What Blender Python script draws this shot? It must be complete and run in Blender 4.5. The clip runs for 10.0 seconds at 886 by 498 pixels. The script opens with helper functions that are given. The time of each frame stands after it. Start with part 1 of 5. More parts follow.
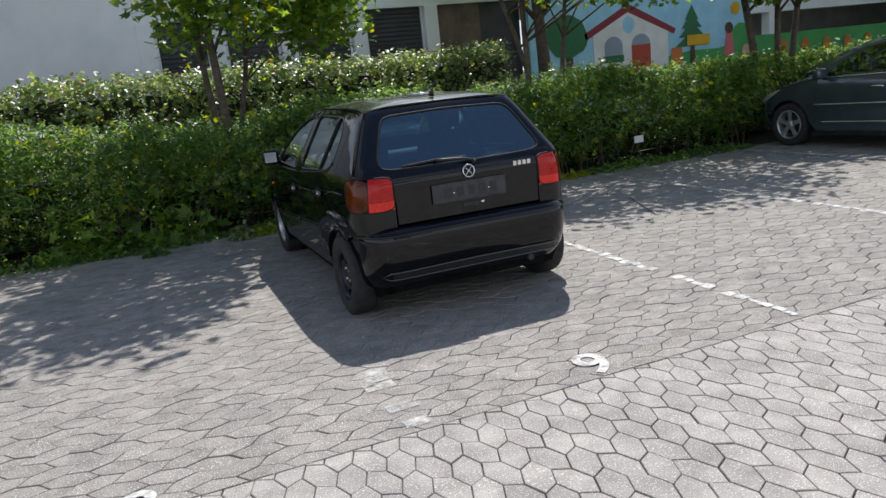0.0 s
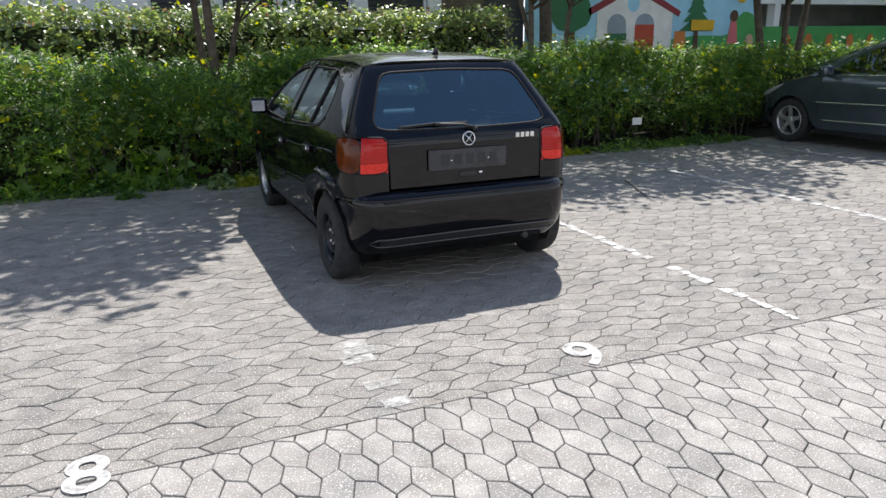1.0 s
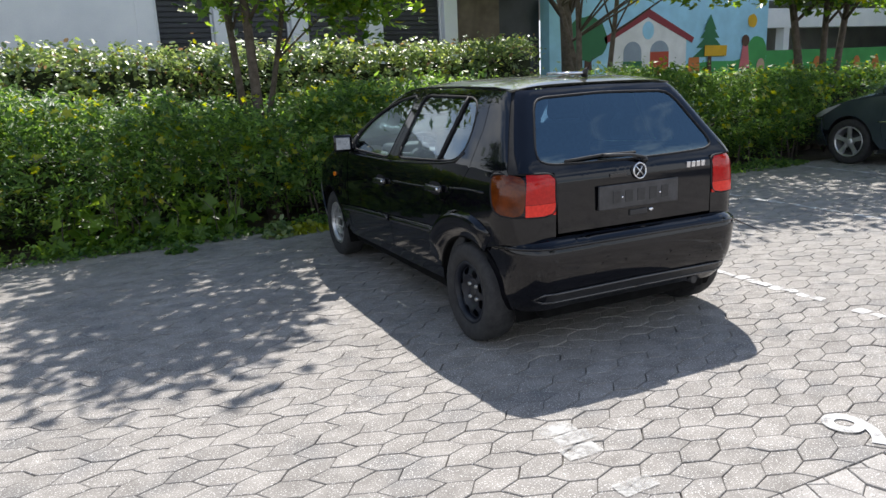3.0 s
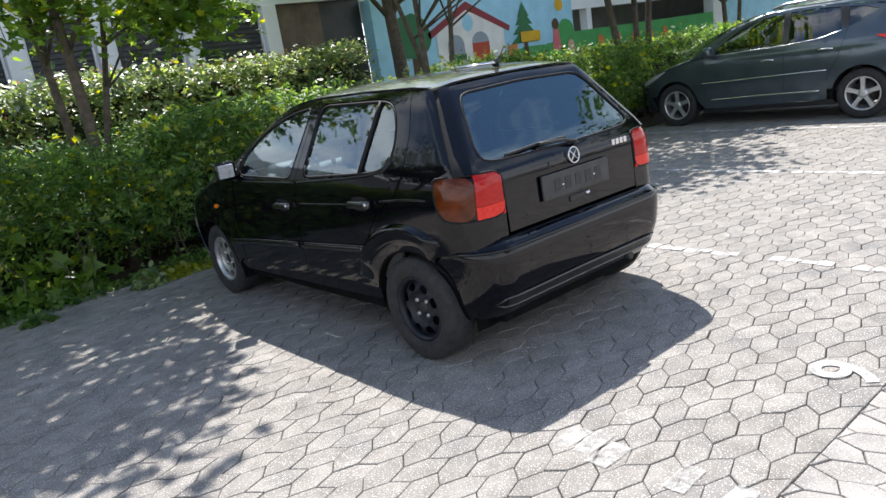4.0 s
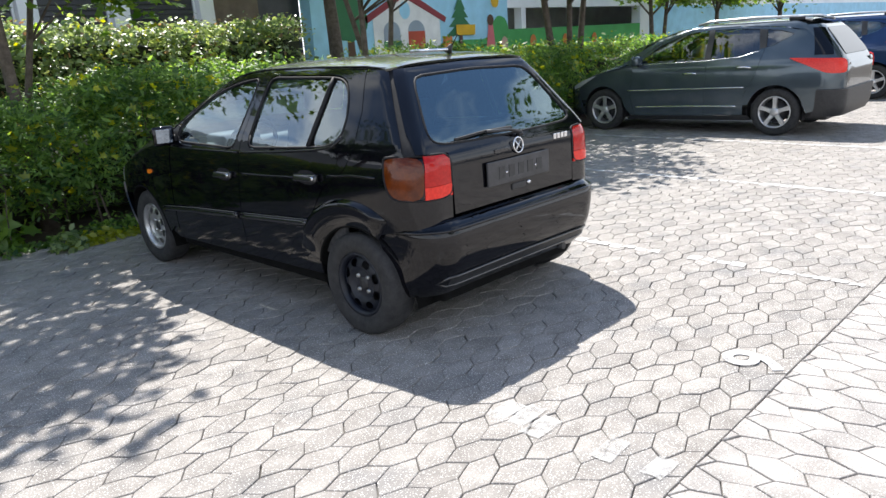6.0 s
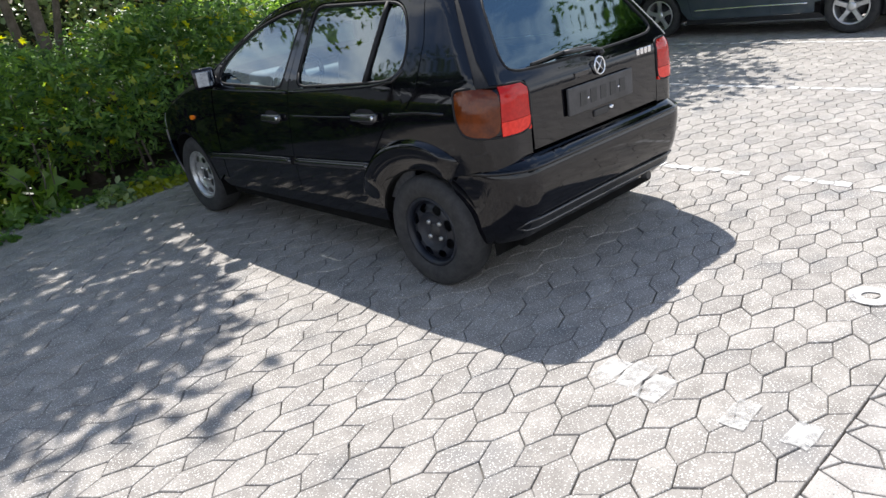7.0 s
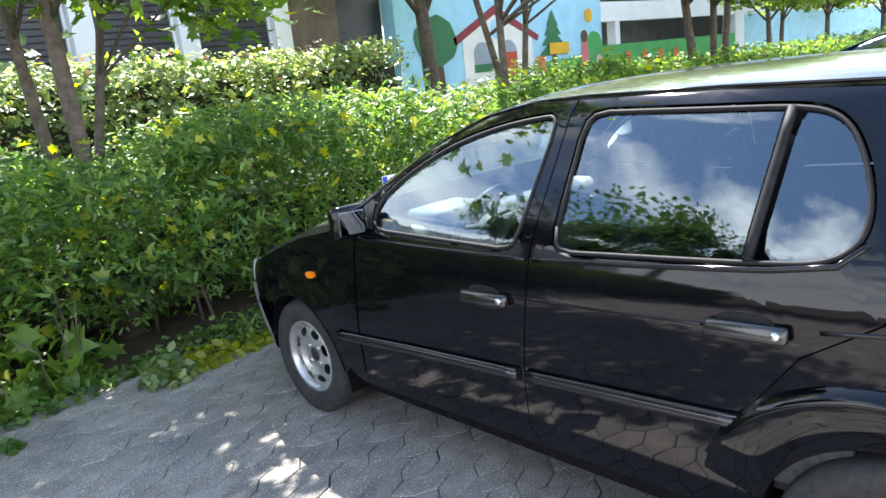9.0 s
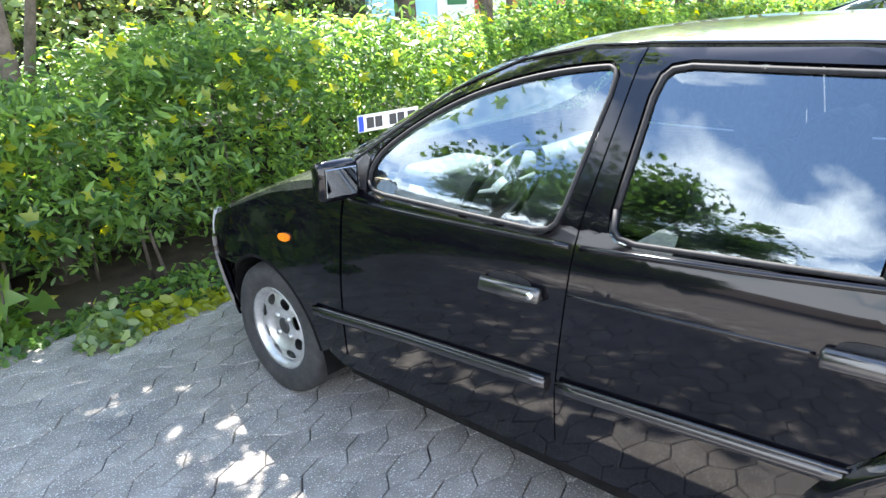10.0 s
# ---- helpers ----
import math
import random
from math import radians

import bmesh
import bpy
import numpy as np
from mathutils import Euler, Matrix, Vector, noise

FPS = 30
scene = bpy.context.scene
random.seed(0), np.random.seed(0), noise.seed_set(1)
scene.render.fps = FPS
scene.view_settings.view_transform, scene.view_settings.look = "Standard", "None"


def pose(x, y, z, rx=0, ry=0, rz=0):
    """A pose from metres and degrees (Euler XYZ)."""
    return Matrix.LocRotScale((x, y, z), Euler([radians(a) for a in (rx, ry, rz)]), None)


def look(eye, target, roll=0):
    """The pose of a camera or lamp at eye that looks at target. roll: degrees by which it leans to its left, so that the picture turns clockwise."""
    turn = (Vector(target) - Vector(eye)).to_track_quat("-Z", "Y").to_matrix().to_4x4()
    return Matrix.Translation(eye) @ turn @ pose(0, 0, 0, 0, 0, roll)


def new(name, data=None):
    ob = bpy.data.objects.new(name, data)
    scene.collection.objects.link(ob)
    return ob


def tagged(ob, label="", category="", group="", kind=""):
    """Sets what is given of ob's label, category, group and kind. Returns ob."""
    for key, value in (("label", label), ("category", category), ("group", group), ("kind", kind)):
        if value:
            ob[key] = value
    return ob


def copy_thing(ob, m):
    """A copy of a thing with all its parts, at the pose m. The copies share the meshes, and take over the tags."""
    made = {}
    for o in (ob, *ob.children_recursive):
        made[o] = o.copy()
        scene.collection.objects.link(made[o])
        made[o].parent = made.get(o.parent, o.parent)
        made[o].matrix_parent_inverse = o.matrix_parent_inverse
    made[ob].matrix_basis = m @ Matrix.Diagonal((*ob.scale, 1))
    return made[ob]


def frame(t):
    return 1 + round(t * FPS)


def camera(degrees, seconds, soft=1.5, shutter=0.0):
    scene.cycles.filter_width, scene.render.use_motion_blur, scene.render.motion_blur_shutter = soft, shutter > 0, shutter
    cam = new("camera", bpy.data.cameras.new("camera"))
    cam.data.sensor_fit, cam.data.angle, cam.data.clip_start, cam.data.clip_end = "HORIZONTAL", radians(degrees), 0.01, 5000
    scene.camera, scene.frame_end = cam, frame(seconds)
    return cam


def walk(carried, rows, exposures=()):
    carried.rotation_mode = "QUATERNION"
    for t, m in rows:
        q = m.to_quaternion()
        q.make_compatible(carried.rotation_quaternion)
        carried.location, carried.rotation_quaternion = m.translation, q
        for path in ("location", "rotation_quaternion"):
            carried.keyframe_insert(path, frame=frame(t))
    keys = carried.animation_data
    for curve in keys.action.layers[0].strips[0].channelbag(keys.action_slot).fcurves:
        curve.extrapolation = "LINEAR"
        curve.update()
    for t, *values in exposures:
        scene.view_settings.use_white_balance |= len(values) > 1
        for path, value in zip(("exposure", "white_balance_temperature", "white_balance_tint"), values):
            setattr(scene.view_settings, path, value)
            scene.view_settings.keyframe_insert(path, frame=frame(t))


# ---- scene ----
cam = camera(63.0, 10.0)

PATH = [
    (0, (-1.929, -4.699, 1.524), (-1.207, -2.892, 1.061), -6.0),
    (0.5, (-1.853, -4.545, 1.539), (-1.149, -2.742, 1.035), -2.5),
    (1, (-1.908, -4.449, 1.497), (-1.145, -2.686, 0.94), -0.7),
    (1.5, (-1.994, -4.317, 1.481), (-1.243, -2.515, 1.046), -5.8),
    (2, (-2.111, -4.07, 1.425), (-1.277, -2.29, 1.055), -2.1),
    (2.5, (-2.316, -3.73, 1.427), (-1.576, -1.944, 0.915), -2.9),
    (2.7, (-2.408, -3.588, 1.432), (-1.649, -1.799, 0.957), -2.0),
    (3.8, (-2.831, -2.925, 1.453), (-1.687, -1.366, 0.942), -9.3),
    (4, (-2.858, -2.84, 1.468), (-1.644, -1.33, 0.972), -8.9),
    (4.5, (-2.941, -2.807, 1.454), (-1.686, -1.335, 0.944), -4.7),
    (5, (-2.991, -2.801, 1.447), (-1.727, -1.321, 0.987), -2.9),
    (5.5, (-3.031, -2.823, 1.457), (-1.776, -1.327, 1.024), -2.8),
    (5.7, (-3.032, -2.844, 1.444), (-1.644, -1.491, 0.949), -2.3),
    (6.8, (-2.951, -2.578, 1.499), (-1.726, -1.151, 0.82), -8.4),
    (7, (-2.906, -2.456, 1.463), (-1.673, -1.064, 0.727), -7.9),
    (7.5, (-2.847, -1.976, 1.482), (-1.626, -0.641, 0.63), -6.1),
    (7.7, (-2.763, -1.777, 1.504), (-1.535, -0.413, 0.71), -8.2),
    (8, (-2.689, -1.467, 1.471), (-1.356, -0.081, 0.921), -5.7),
    (8.5, (-2.585, -0.912, 1.468), (-1.279, 0.495, 0.904), -4.7),
    (9, (-2.414, -0.396, 1.483), (-1.103, 1.04, 1.014), -6.4),
    (9.5, (-2.273, -0.042, 1.484), (-0.939, 1.371, 1.012), -4.5),
    (10, (-2.203, 0.076, 1.485), (-0.843, 1.392, 0.838), -2.7),
]
EXPOSURES = [(0.0, 0.25), (1.0, 0.55), (2.5, 0.65), (4.0, 0.9), (5.5, 1.1), (7.0, 0.98), (7.5, 0.80), (8.0, 1.1), (8.5, 1.6), (9.0, 2.15), (9.5, 2.55), (10.0, 2.9)]
walk(cam, [(t, look(eye, target, roll)) for t, eye, target, roll in PATH], EXPOSURES)

# ---- world and light ----
SUN_FROM = Vector((0.37, 0.60, 1.0))          # towards the sun, from the car's shadow
world = bpy.data.worlds.new("sky")
scene.world = world
world.use_nodes = True
wn, wl = world.node_tree.nodes, world.node_tree.links
wn.clear()
w_out = wn.new("ShaderNodeOutputWorld")
w_bg = wn.new("ShaderNodeBackground")
w_sky = wn.new("ShaderNodeTexSky")
w_sky.sky_type, w_sky.sun_disc = "NISHITA", False
w_sky.ozone_density, w_sky.dust_density = 2.0, 0.4
w_sky.sun_elevation, w_sky.sun_rotation = math.atan2(1.0, 0.705), math.atan2(0.37, 0.60)
w_tc = wn.new("ShaderNodeTexCoord")
w_map = wn.new("ShaderNodeMapping")
w_map.inputs["Scale"].default_value = (1.0, 1.0, 2.2)
w_map.inputs["Location"].default_value = (1.3, 0.5, 0.2)
w_noise = wn.new("ShaderNodeTexNoise")
w_noise.inputs["Scale"].default_value, w_noise.inputs["Detail"].default_value = 3.0, 9.0
w_noise.inputs["Roughness"].default_value = 0.56
w_ramp = wn.new("ShaderNodeValToRGB")
w_ramp.color_ramp.elements[0].position, w_ramp.color_ramp.elements[1].position = 0.47, 0.64
w_mix = wn.new("ShaderNodeMixRGB")
w_mix.inputs["Color2"].default_value = (7.0, 7.4, 8.0, 1)
wl.new(w_tc.outputs["Generated"], w_map.inputs["Vector"])
wl.new(w_map.outputs["Vector"], w_noise.inputs["Vector"])
# clouds stand thicker towards the horizon and thin out overhead
w_sep, w_low, w_sum = wn.new("ShaderNodeSeparateXYZ"), wn.new("ShaderNodeMath"), wn.new("ShaderNodeMath")
w_low.operation, w_low.inputs[1].default_value, w_low.inputs[2].default_value = "MULTIPLY_ADD", -0.35, 0.21
w_sum.operation = "ADD"
wl.new(w_tc.outputs["Generated"], w_sep.inputs["Vector"])
wl.new(w_sep.outputs["Z"], w_low.inputs[0])
wl.new(w_noise.outputs["Fac"], w_sum.inputs[0])
wl.new(w_low.outputs[0], w_sum.inputs[1])
wl.new(w_sum.outputs[0], w_ramp.inputs["Fac"])
wl.new(w_ramp.outputs["Color"], w_mix.inputs["Fac"])
wl.new(w_sky.outputs["Color"], w_mix.inputs["Color1"])
wl.new(w_mix.outputs["Color"], w_bg.inputs["Color"])
w_bg.inputs["Strength"].default_value = 0.12
wl.new(w_bg.outputs["Background"], w_out.inputs["Surface"])

sun = new("sun", bpy.data.lights.new("sun", "SUN"))
sun.data.energy, sun.data.angle, sun.data.color = 5.0, radians(0.6), (1.0, 0.965, 0.92)
sun.matrix_world = look(SUN_FROM * 20, (0, 0, 0))


# ---- materials ----
def surface(name, low, high, scale=8.0, rough=0.6, metal=0.0, bump=0.0, fine=90.0, vary=0.0, coat=0.0, stain=None, spec=0.5, speck=None):
    """A surface whose colour wanders from low to high at two scales; vary: brightness by piece; stain: a third colour in patches."""
    m = bpy.data.materials.new(name)
    m.use_nodes = True
    n, l = m.node_tree.nodes, m.node_tree.links
    b = n["Principled BSDF"]
    geo = n.new("ShaderNodeNewGeometry")
    big, small = n.new("ShaderNodeTexNoise"), n.new("ShaderNodeTexNoise")
    big.inputs["Scale"].default_value, big.inputs["Detail"].default_value = scale, 5.0
    small.inputs["Scale"].default_value, small.inputs["Detail"].default_value = fine, 3.0
    for t in (big, small):
        l.new(geo.outputs["Position"], t.inputs["Vector"])
    add = n.new("ShaderNodeMath")
    add.operation = "MULTIPLY_ADD"
    add.inputs[1].default_value, add.inputs[2].default_value = 0.45, -0.22
    l.new(small.outputs["Fac"], add.inputs[0])
    tot = n.new("ShaderNodeMath")
    tot.operation, tot.use_clamp = "ADD", True
    l.new(big.outputs["Fac"], tot.inputs[0])
    l.new(add.outputs[0], tot.inputs[1])
    ramp = n.new("ShaderNodeValToRGB")
    ramp.color_ramp.elements[0].position, ramp.color_ramp.elements[1].position = 0.3, 0.7
    ramp.color_ramp.elements[0].color, ramp.color_ramp.elements[1].color = (*low, 1), (*high, 1)
    l.new(tot.outputs[0], ramp.inputs["Fac"])
    colour = ramp.outputs["Color"]
    if stain:
        patch = n.new("ShaderNodeTexNoise")
        patch.inputs["Scale"].default_value, patch.inputs["Detail"].default_value = scale * 0.35, 6.0
        l.new(geo.outputs["Position"], patch.inputs["Vector"])
        pr = n.new("ShaderNodeValToRGB")
        pr.color_ramp.elements[0].position, pr.color_ramp.elements[1].position = 0.52, 0.72
        l.new(patch.outputs["Fac"], pr.inputs["Fac"])
        mx = n.new("ShaderNodeMixRGB")
        mx.inputs["Color2"].default_value = (*stain, 1)
        l.new(pr.outputs["Color"], mx.inputs["Fac"])
        l.new(colour, mx.inputs["Color1"])
        colour = mx.outputs["Color"]
    if speck:
        for grain, lo, hi, tone in ((150.0, 0.62, 0.67, speck), (170.0, 0.66, 0.72, tuple(c * 0.22 for c in speck))):
            chip = n.new("ShaderNodeTexNoise")
            chip.inputs["Scale"].default_value, chip.inputs["Detail"].default_value = grain, 1.0
            l.new(geo.outputs["Position"], chip.inputs["Vector"])
            cr = n.new("ShaderNodeValToRGB")
            cr.color_ramp.elements[0].position, cr.color_ramp.elements[1].position = lo, hi
            l.new(chip.outputs["Fac"], cr.inputs["Fac"])
            cm = n.new("ShaderNodeMixRGB")
            cm.inputs["Color2"].default_value = (*tone, 1)
            l.new(cr.outputs["Color"], cm.inputs["Fac"])
            l.new(colour, cm.inputs["Color1"])
            colour = cm.outputs["Color"]
    if vary:
        info = n.new("ShaderNodeObjectInfo")
        both = n.new("ShaderNodeMath")
        both.operation = "ADD"
        l.new(geo.outputs["Random Per Island"], both.inputs[0])
        l.new(info.outputs["Random"], both.inputs[1])
        fr = n.new("ShaderNodeMath")
        fr.operation = "FRACT"
        l.new(both.outputs[0], fr.inputs[0])
        sc = n.new("ShaderNodeMapRange")
        sc.inputs["To Min"].default_value, sc.inputs["To Max"].default_value = 1 - vary, 1 + vary
        l.new(fr.outputs[0], sc.inputs["Value"])
        hsv = n.new("ShaderNodeHueSaturation")
        l.new(colour, hsv.inputs["Color"])
        l.new(sc.outputs["Result"], hsv.inputs["Value"])
        colour = hsv.outputs["Color"]
    l.new(colour, b.inputs["Base Color"])
    b.inputs["Roughness"].default_value, b.inputs["Metallic"].default_value = rough, metal
    b.inputs["Specular IOR Level"].default_value = spec
    b.inputs["Coat Weight"].default_value, b.inputs["Coat Roughness"].default_value = coat, 0.03
    if bump:
        bp = n.new("ShaderNodeBump")
        bp.inputs["Strength"].default_value, bp.inputs["Distance"].default_value = bump, 0.004
        l.new(tot.outputs[0], bp.inputs["Height"])
        l.new(bp.outputs["Normal"], b.inputs["Normal"])
    return m


def leafage(name, dark, light, gloss=0.35, through_light=0.45, shine=0.45):
    """Leaves that let light through, each of its own green."""
    m = bpy.data.materials.new(name)
    m.use_nodes = True
    n, l = m.node_tree.nodes, m.node_tree.links
    b, out = n["Principled BSDF"], n["Material Output"]
    geo = n.new("ShaderNodeNewGeometry")
    ramp = n.new("ShaderNodeValToRGB")
    ramp.color_ramp.elements[0].color, ramp.color_ramp.elements[1].color = (*dark, 1), (*light, 1)
    ns = n.new("ShaderNodeTexNoise")
    ns.inputs["Scale"].default_value = 1.3
    l.new(geo.outputs["Position"], ns.inputs["Vector"])
    ad = n.new("ShaderNodeMath")
    ad.operation, ad.inputs[1].default_value = "MULTIPLY", 1.5
    l.new(ns.outputs["Fac"], ad.inputs[0])
    ml = n.new("ShaderNodeMath")
    ml.operation = "MULTIPLY"
    l.new(geo.outputs["Random Per Island"], ml.inputs[0])
    l.new(ad.outputs[0], ml.inputs[1])
    l.new(ml.outputs[0], ramp.inputs["Fac"])
    l.new(ramp.outputs["Color"], b.inputs["Base Color"])
    b.inputs["Roughness"].default_value, b.inputs["Specular IOR Level"].default_value = gloss, shine
    tr = n.new("ShaderNodeBsdfTranslucent")
    hs = n.new("ShaderNodeHueSaturation")
    hs.inputs["Hue"].default_value, hs.inputs["Saturation"].default_value, hs.inputs["Value"].default_value = 0.475, 1.15, 2.5
    l.new(ramp.outputs["Color"], hs.inputs["Color"])
    l.new(hs.outputs["Color"], tr.inputs["Color"])
    mx = n.new("ShaderNodeMixShader")
    mx.inputs["Fac"].default_value = through_light
    l.new(b.outputs["BSDF"], mx.inputs[1])
    l.new(tr.outputs["BSDF"], mx.inputs[2])
    l.new(mx.outputs["Shader"], out.inputs["Surface"])
    return m


def glazing(name, tint, gloss=0.02, ior=2.4, cast=(1.0, 1.0, 1.0)):
    """A thin pane: tinted and clear, with the gloss of glass."""
    m = bpy.data.materials.new(name)
    m.use_nodes = True
    n, l = m.node_tree.nodes, m.node_tree.links
    n.remove(n["Principled BSDF"])
    tr, gl, fr, mx = (n.new("ShaderNode" + k) for k in ("BsdfTransparent", "BsdfGlossy", "Fresnel", "MixShader"))
    tr.inputs["Color"].default_value = (*tint, 1)
    gl.inputs["Roughness"].default_value = gloss
    gl.inputs["Color"].default_value = (*cast, 1)
    fr.inputs["IOR"].default_value = ior
    l.new(fr.outputs["Fac"], mx.inputs["Fac"])
    l.new(tr.outputs["BSDF"], mx.inputs[1])
    l.new(gl.outputs["BSDF"], mx.inputs[2])
    l.new(mx.outputs["Shader"], n["Material Output"].inputs["Surface"])
    return m


PAVER = surface("concrete_paver", (0.184, 0.168, 0.152), (0.284, 0.263, 0.240), 9, 0.85, bump=0.5, fine=230, vary=0.10, stain=(0.165, 0.158, 0.152), spec=0.3, speck=(0.56, 0.54, 0.51))
PAVER_DRIVE = surface("worn_concrete_paver", (0.235, 0.216, 0.200), (0.368, 0.345, 0.320), 7, 0.88, bump=0.8, fine=200, vary=0.07, stain=(0.215, 0.203, 0.195), spec=0.3, speck=(0.58, 0.56, 0.53))
JOINT = surface("joint_sand", (0.085, 0.078, 0.068), (0.165, 0.150, 0.132), 12, 0.95, bump=0.4)
PAINT = surface("road_paint", (0.42, 0.41, 0.40), (0.62, 0.61, 0.60), 45, 0.7, bump=0.3, stain=(0.38, 0.36, 0.34))
PAINT_FADED = surface("faded_road_paint", (0.40, 0.39, 0.37), (0.58, 0.57, 0.55), 45, 0.75, bump=0.3)
for mat, lo, hi, seed in ((PAINT, 0.30, 0.52, 3.0), (PAINT_FADED, 0.36, 0.66, 8.0)):
    # bare stone shows where the paint has worn away
    n, l = mat.node_tree.nodes, mat.node_tree.links
    geo, wear, lim = n.new("ShaderNodeNewGeometry"), n.new("ShaderNodeTexNoise"), n.new("ShaderNodeValToRGB")
    wear.noise_dimensions = "4D"
    wear.inputs["W"].default_value, wear.inputs["Scale"].default_value, wear.inputs["Detail"].default_value = seed, 11.0, 10.0
    wear.inputs["Roughness"].default_value = 0.7
    lim.color_ramp.elements[0].position, lim.color_ramp.elements[1].position = lo, hi
    l.new(geo.outputs["Position"], wear.inputs["Vector"])
    l.new(wear.outputs["Fac"], lim.inputs["Fac"])
    l.new(lim.outputs["Color"], n["Principled BSDF"].inputs["Alpha"])
SOIL = surface("soil", (0.035, 0.027, 0.018), (0.085, 0.065, 0.045), 6, 0.95, bump=1.0, fine=60)
CONCRETE = surface("kerb_concrete", (0.22, 0.21, 0.19), (0.36, 0.34, 0.31), 5, 0.9, bump=0.6)
BARK = surface("bark", (0.055, 0.042, 0.032), (0.13, 0.105, 0.085), 14, 0.9, bump=1.0, fine=70)
LEAF_LOW = leafage("shrub_leaf", (0.024, 0.068, 0.02), (0.19, 0.32, 0.07), gloss=0.45, through_light=0.50)
LEAF_TALL = leafage("beech_leaf", (0.05, 0.10, 0.035), (0.34, 0.42, 0.15), gloss=0.40, through_light=0.42, shine=0.8)
LEAF_BROWN = leafage("young_beech_leaf", (0.15, 0.10, 0.05), (0.32, 0.24, 0.11), gloss=0.4, through_light=0.3)
LEAF_MAPLE = leafage("maple_leaf", (0.04, 0.10, 0.02), (0.22, 0.34, 0.065), through_light=0.52)
LEAF_DARK = leafage("dense_tree_leaf", (0.018, 0.045, 0.014), (0.075, 0.14, 0.035), through_light=0.28)
LEAF_YELLOW = leafage("yellow_leaf", (0.16, 0.20, 0.02), (0.34, 0.36, 0.03))
RENDERED = surface("white_render", (0.72, 0.74, 0.78), (0.84, 0.85, 0.87), 1.6, 0.85, bump=0.3, fine=60)
DARKPANE = surface("dark_blind", (0.020, 0.022, 0.032), (0.045, 0.047, 0.060), 3, 0.4)
BROWNWOOD = surface("brown_board", (0.09, 0.065, 0.05), (0.17, 0.13, 0.10), 4, 0.7, bump=0.3)
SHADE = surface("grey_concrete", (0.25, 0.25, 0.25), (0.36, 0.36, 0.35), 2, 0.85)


def paint(name, c, k=0.82):
    return surface(name, tuple(a * k for a in c), c, 3, 0.75, bump=0.2)


M_BLUE = paint("mural_blue", (0.36, 0.67, 0.85))
M_GREEN = paint("mural_green", (0.07, 0.36, 0.10))
M_DARKGREEN = paint("mural_dark_green", (0.035, 0.17, 0.07))
M_WHITE = paint("mural_white", (0.80, 0.80, 0.78))
M_ROOF = paint("mural_roof_red", (0.26, 0.035, 0.045))
M_RED = paint("mural_red", (0.45, 0.07, 0.035))
M_YELLOW = paint("mural_yellow", (0.72, 0.43, 0.02))
M_ORANGE = paint("mural_orange", (0.60, 0.20, 0.05))
M_PINK = paint("mural_pink", (0.62, 0.16, 0.18))
M_BROWN = paint("mural_brown", (0.10, 0.05, 0.03))
M_SKIN = paint("mural_pale", (0.65, 0.42, 0.33))
M_GREY = paint("mural_grey", (0.30, 0.36, 0.42))


# ---- building helpers ----
def mesh_object(name, bm, material, parent=None, smooth=False):
    me = bpy.data.meshes.new(name)
    bm.to_mesh(me)
    bm.free()
    if material:
        me.materials.append(material)
    if smooth:
        me.shade_smooth()
    ob = new(name, me)
    if parent:
        ob.parent = parent
    return ob


def part(name, bm, material, parent, label="", smooth=False):
    ob = mesh_object(name, bm, material, parent, smooth)
    return tagged(ob, label) if label else ob


def thing(name, label, category, at=(0, 0, 0), group="", kind="", turn=0.0):
    ob = new(name)
    ob.matrix_basis = pose(*at, 0, 0, turn)
    return tagged(ob, label, category, group, kind)


def box_bm(x0, x1, y0, y1, z0, z1, bevel=0.0, bm=None):
    b = bmesh.new()
    bmesh.ops.create_cube(b, size=1.0)
    for v in b.verts:
        v.co = Vector(((x0 + x1) / 2 + v.co.x * (x1 - x0), (y0 + y1) / 2 + v.co.y * (y1 - y0), (z0 + z1) / 2 + v.co.z * (z1 - z0)))
    if bevel:
        bmesh.ops.bevel(b, geom=b.edges[:], offset=bevel, segments=2, profile=0.5, affect="EDGES")
    if bm is None:
        return b
    me = bpy.data.meshes.new("joined")
    b.to_mesh(me)
    b.free()
    bm.from_mesh(me)
    bpy.data.meshes.remove(me)
    return bm


def tube_bm(points, radii, sides=8, bm=None, caps=True):
    """A tube along points, with a radius at each."""
    bm = bm or bmesh.new()
    pts = [Vector(p) for p in points]
    rings = []
    side = None
    for i, p in enumerate(pts):
        d = (pts[min(i + 1, len(pts) - 1)] - pts[max(i - 1, 0)]).normalized()
        if side is None:
            side = d.cross(Vector((0.31, 0.2, 0.93)) if abs(d.z) < 0.9 else Vector((1, 0, 0))).normalized()
        side = (side - d * side.dot(d)).normalized()
        up = d.cross(side)
        r = radii[i] if hasattr(radii, "__len__") else radii
        rings.append([bm.verts.new(p + (side * math.cos(a) + up * math.sin(a)) * r) for a in [2 * math.pi * k / sides for k in range(sides)]])
    for a, b in zip(rings, rings[1:]):
        for k in range(sides):
            f = bm.faces.new((a[k], a[(k + 1) % sides], b[(k + 1) % sides], b[k]))
            f.smooth = True
    if caps:
        bm.faces.new(rings[0][::-1])
        bm.faces.new(rings[-1])
    return bm


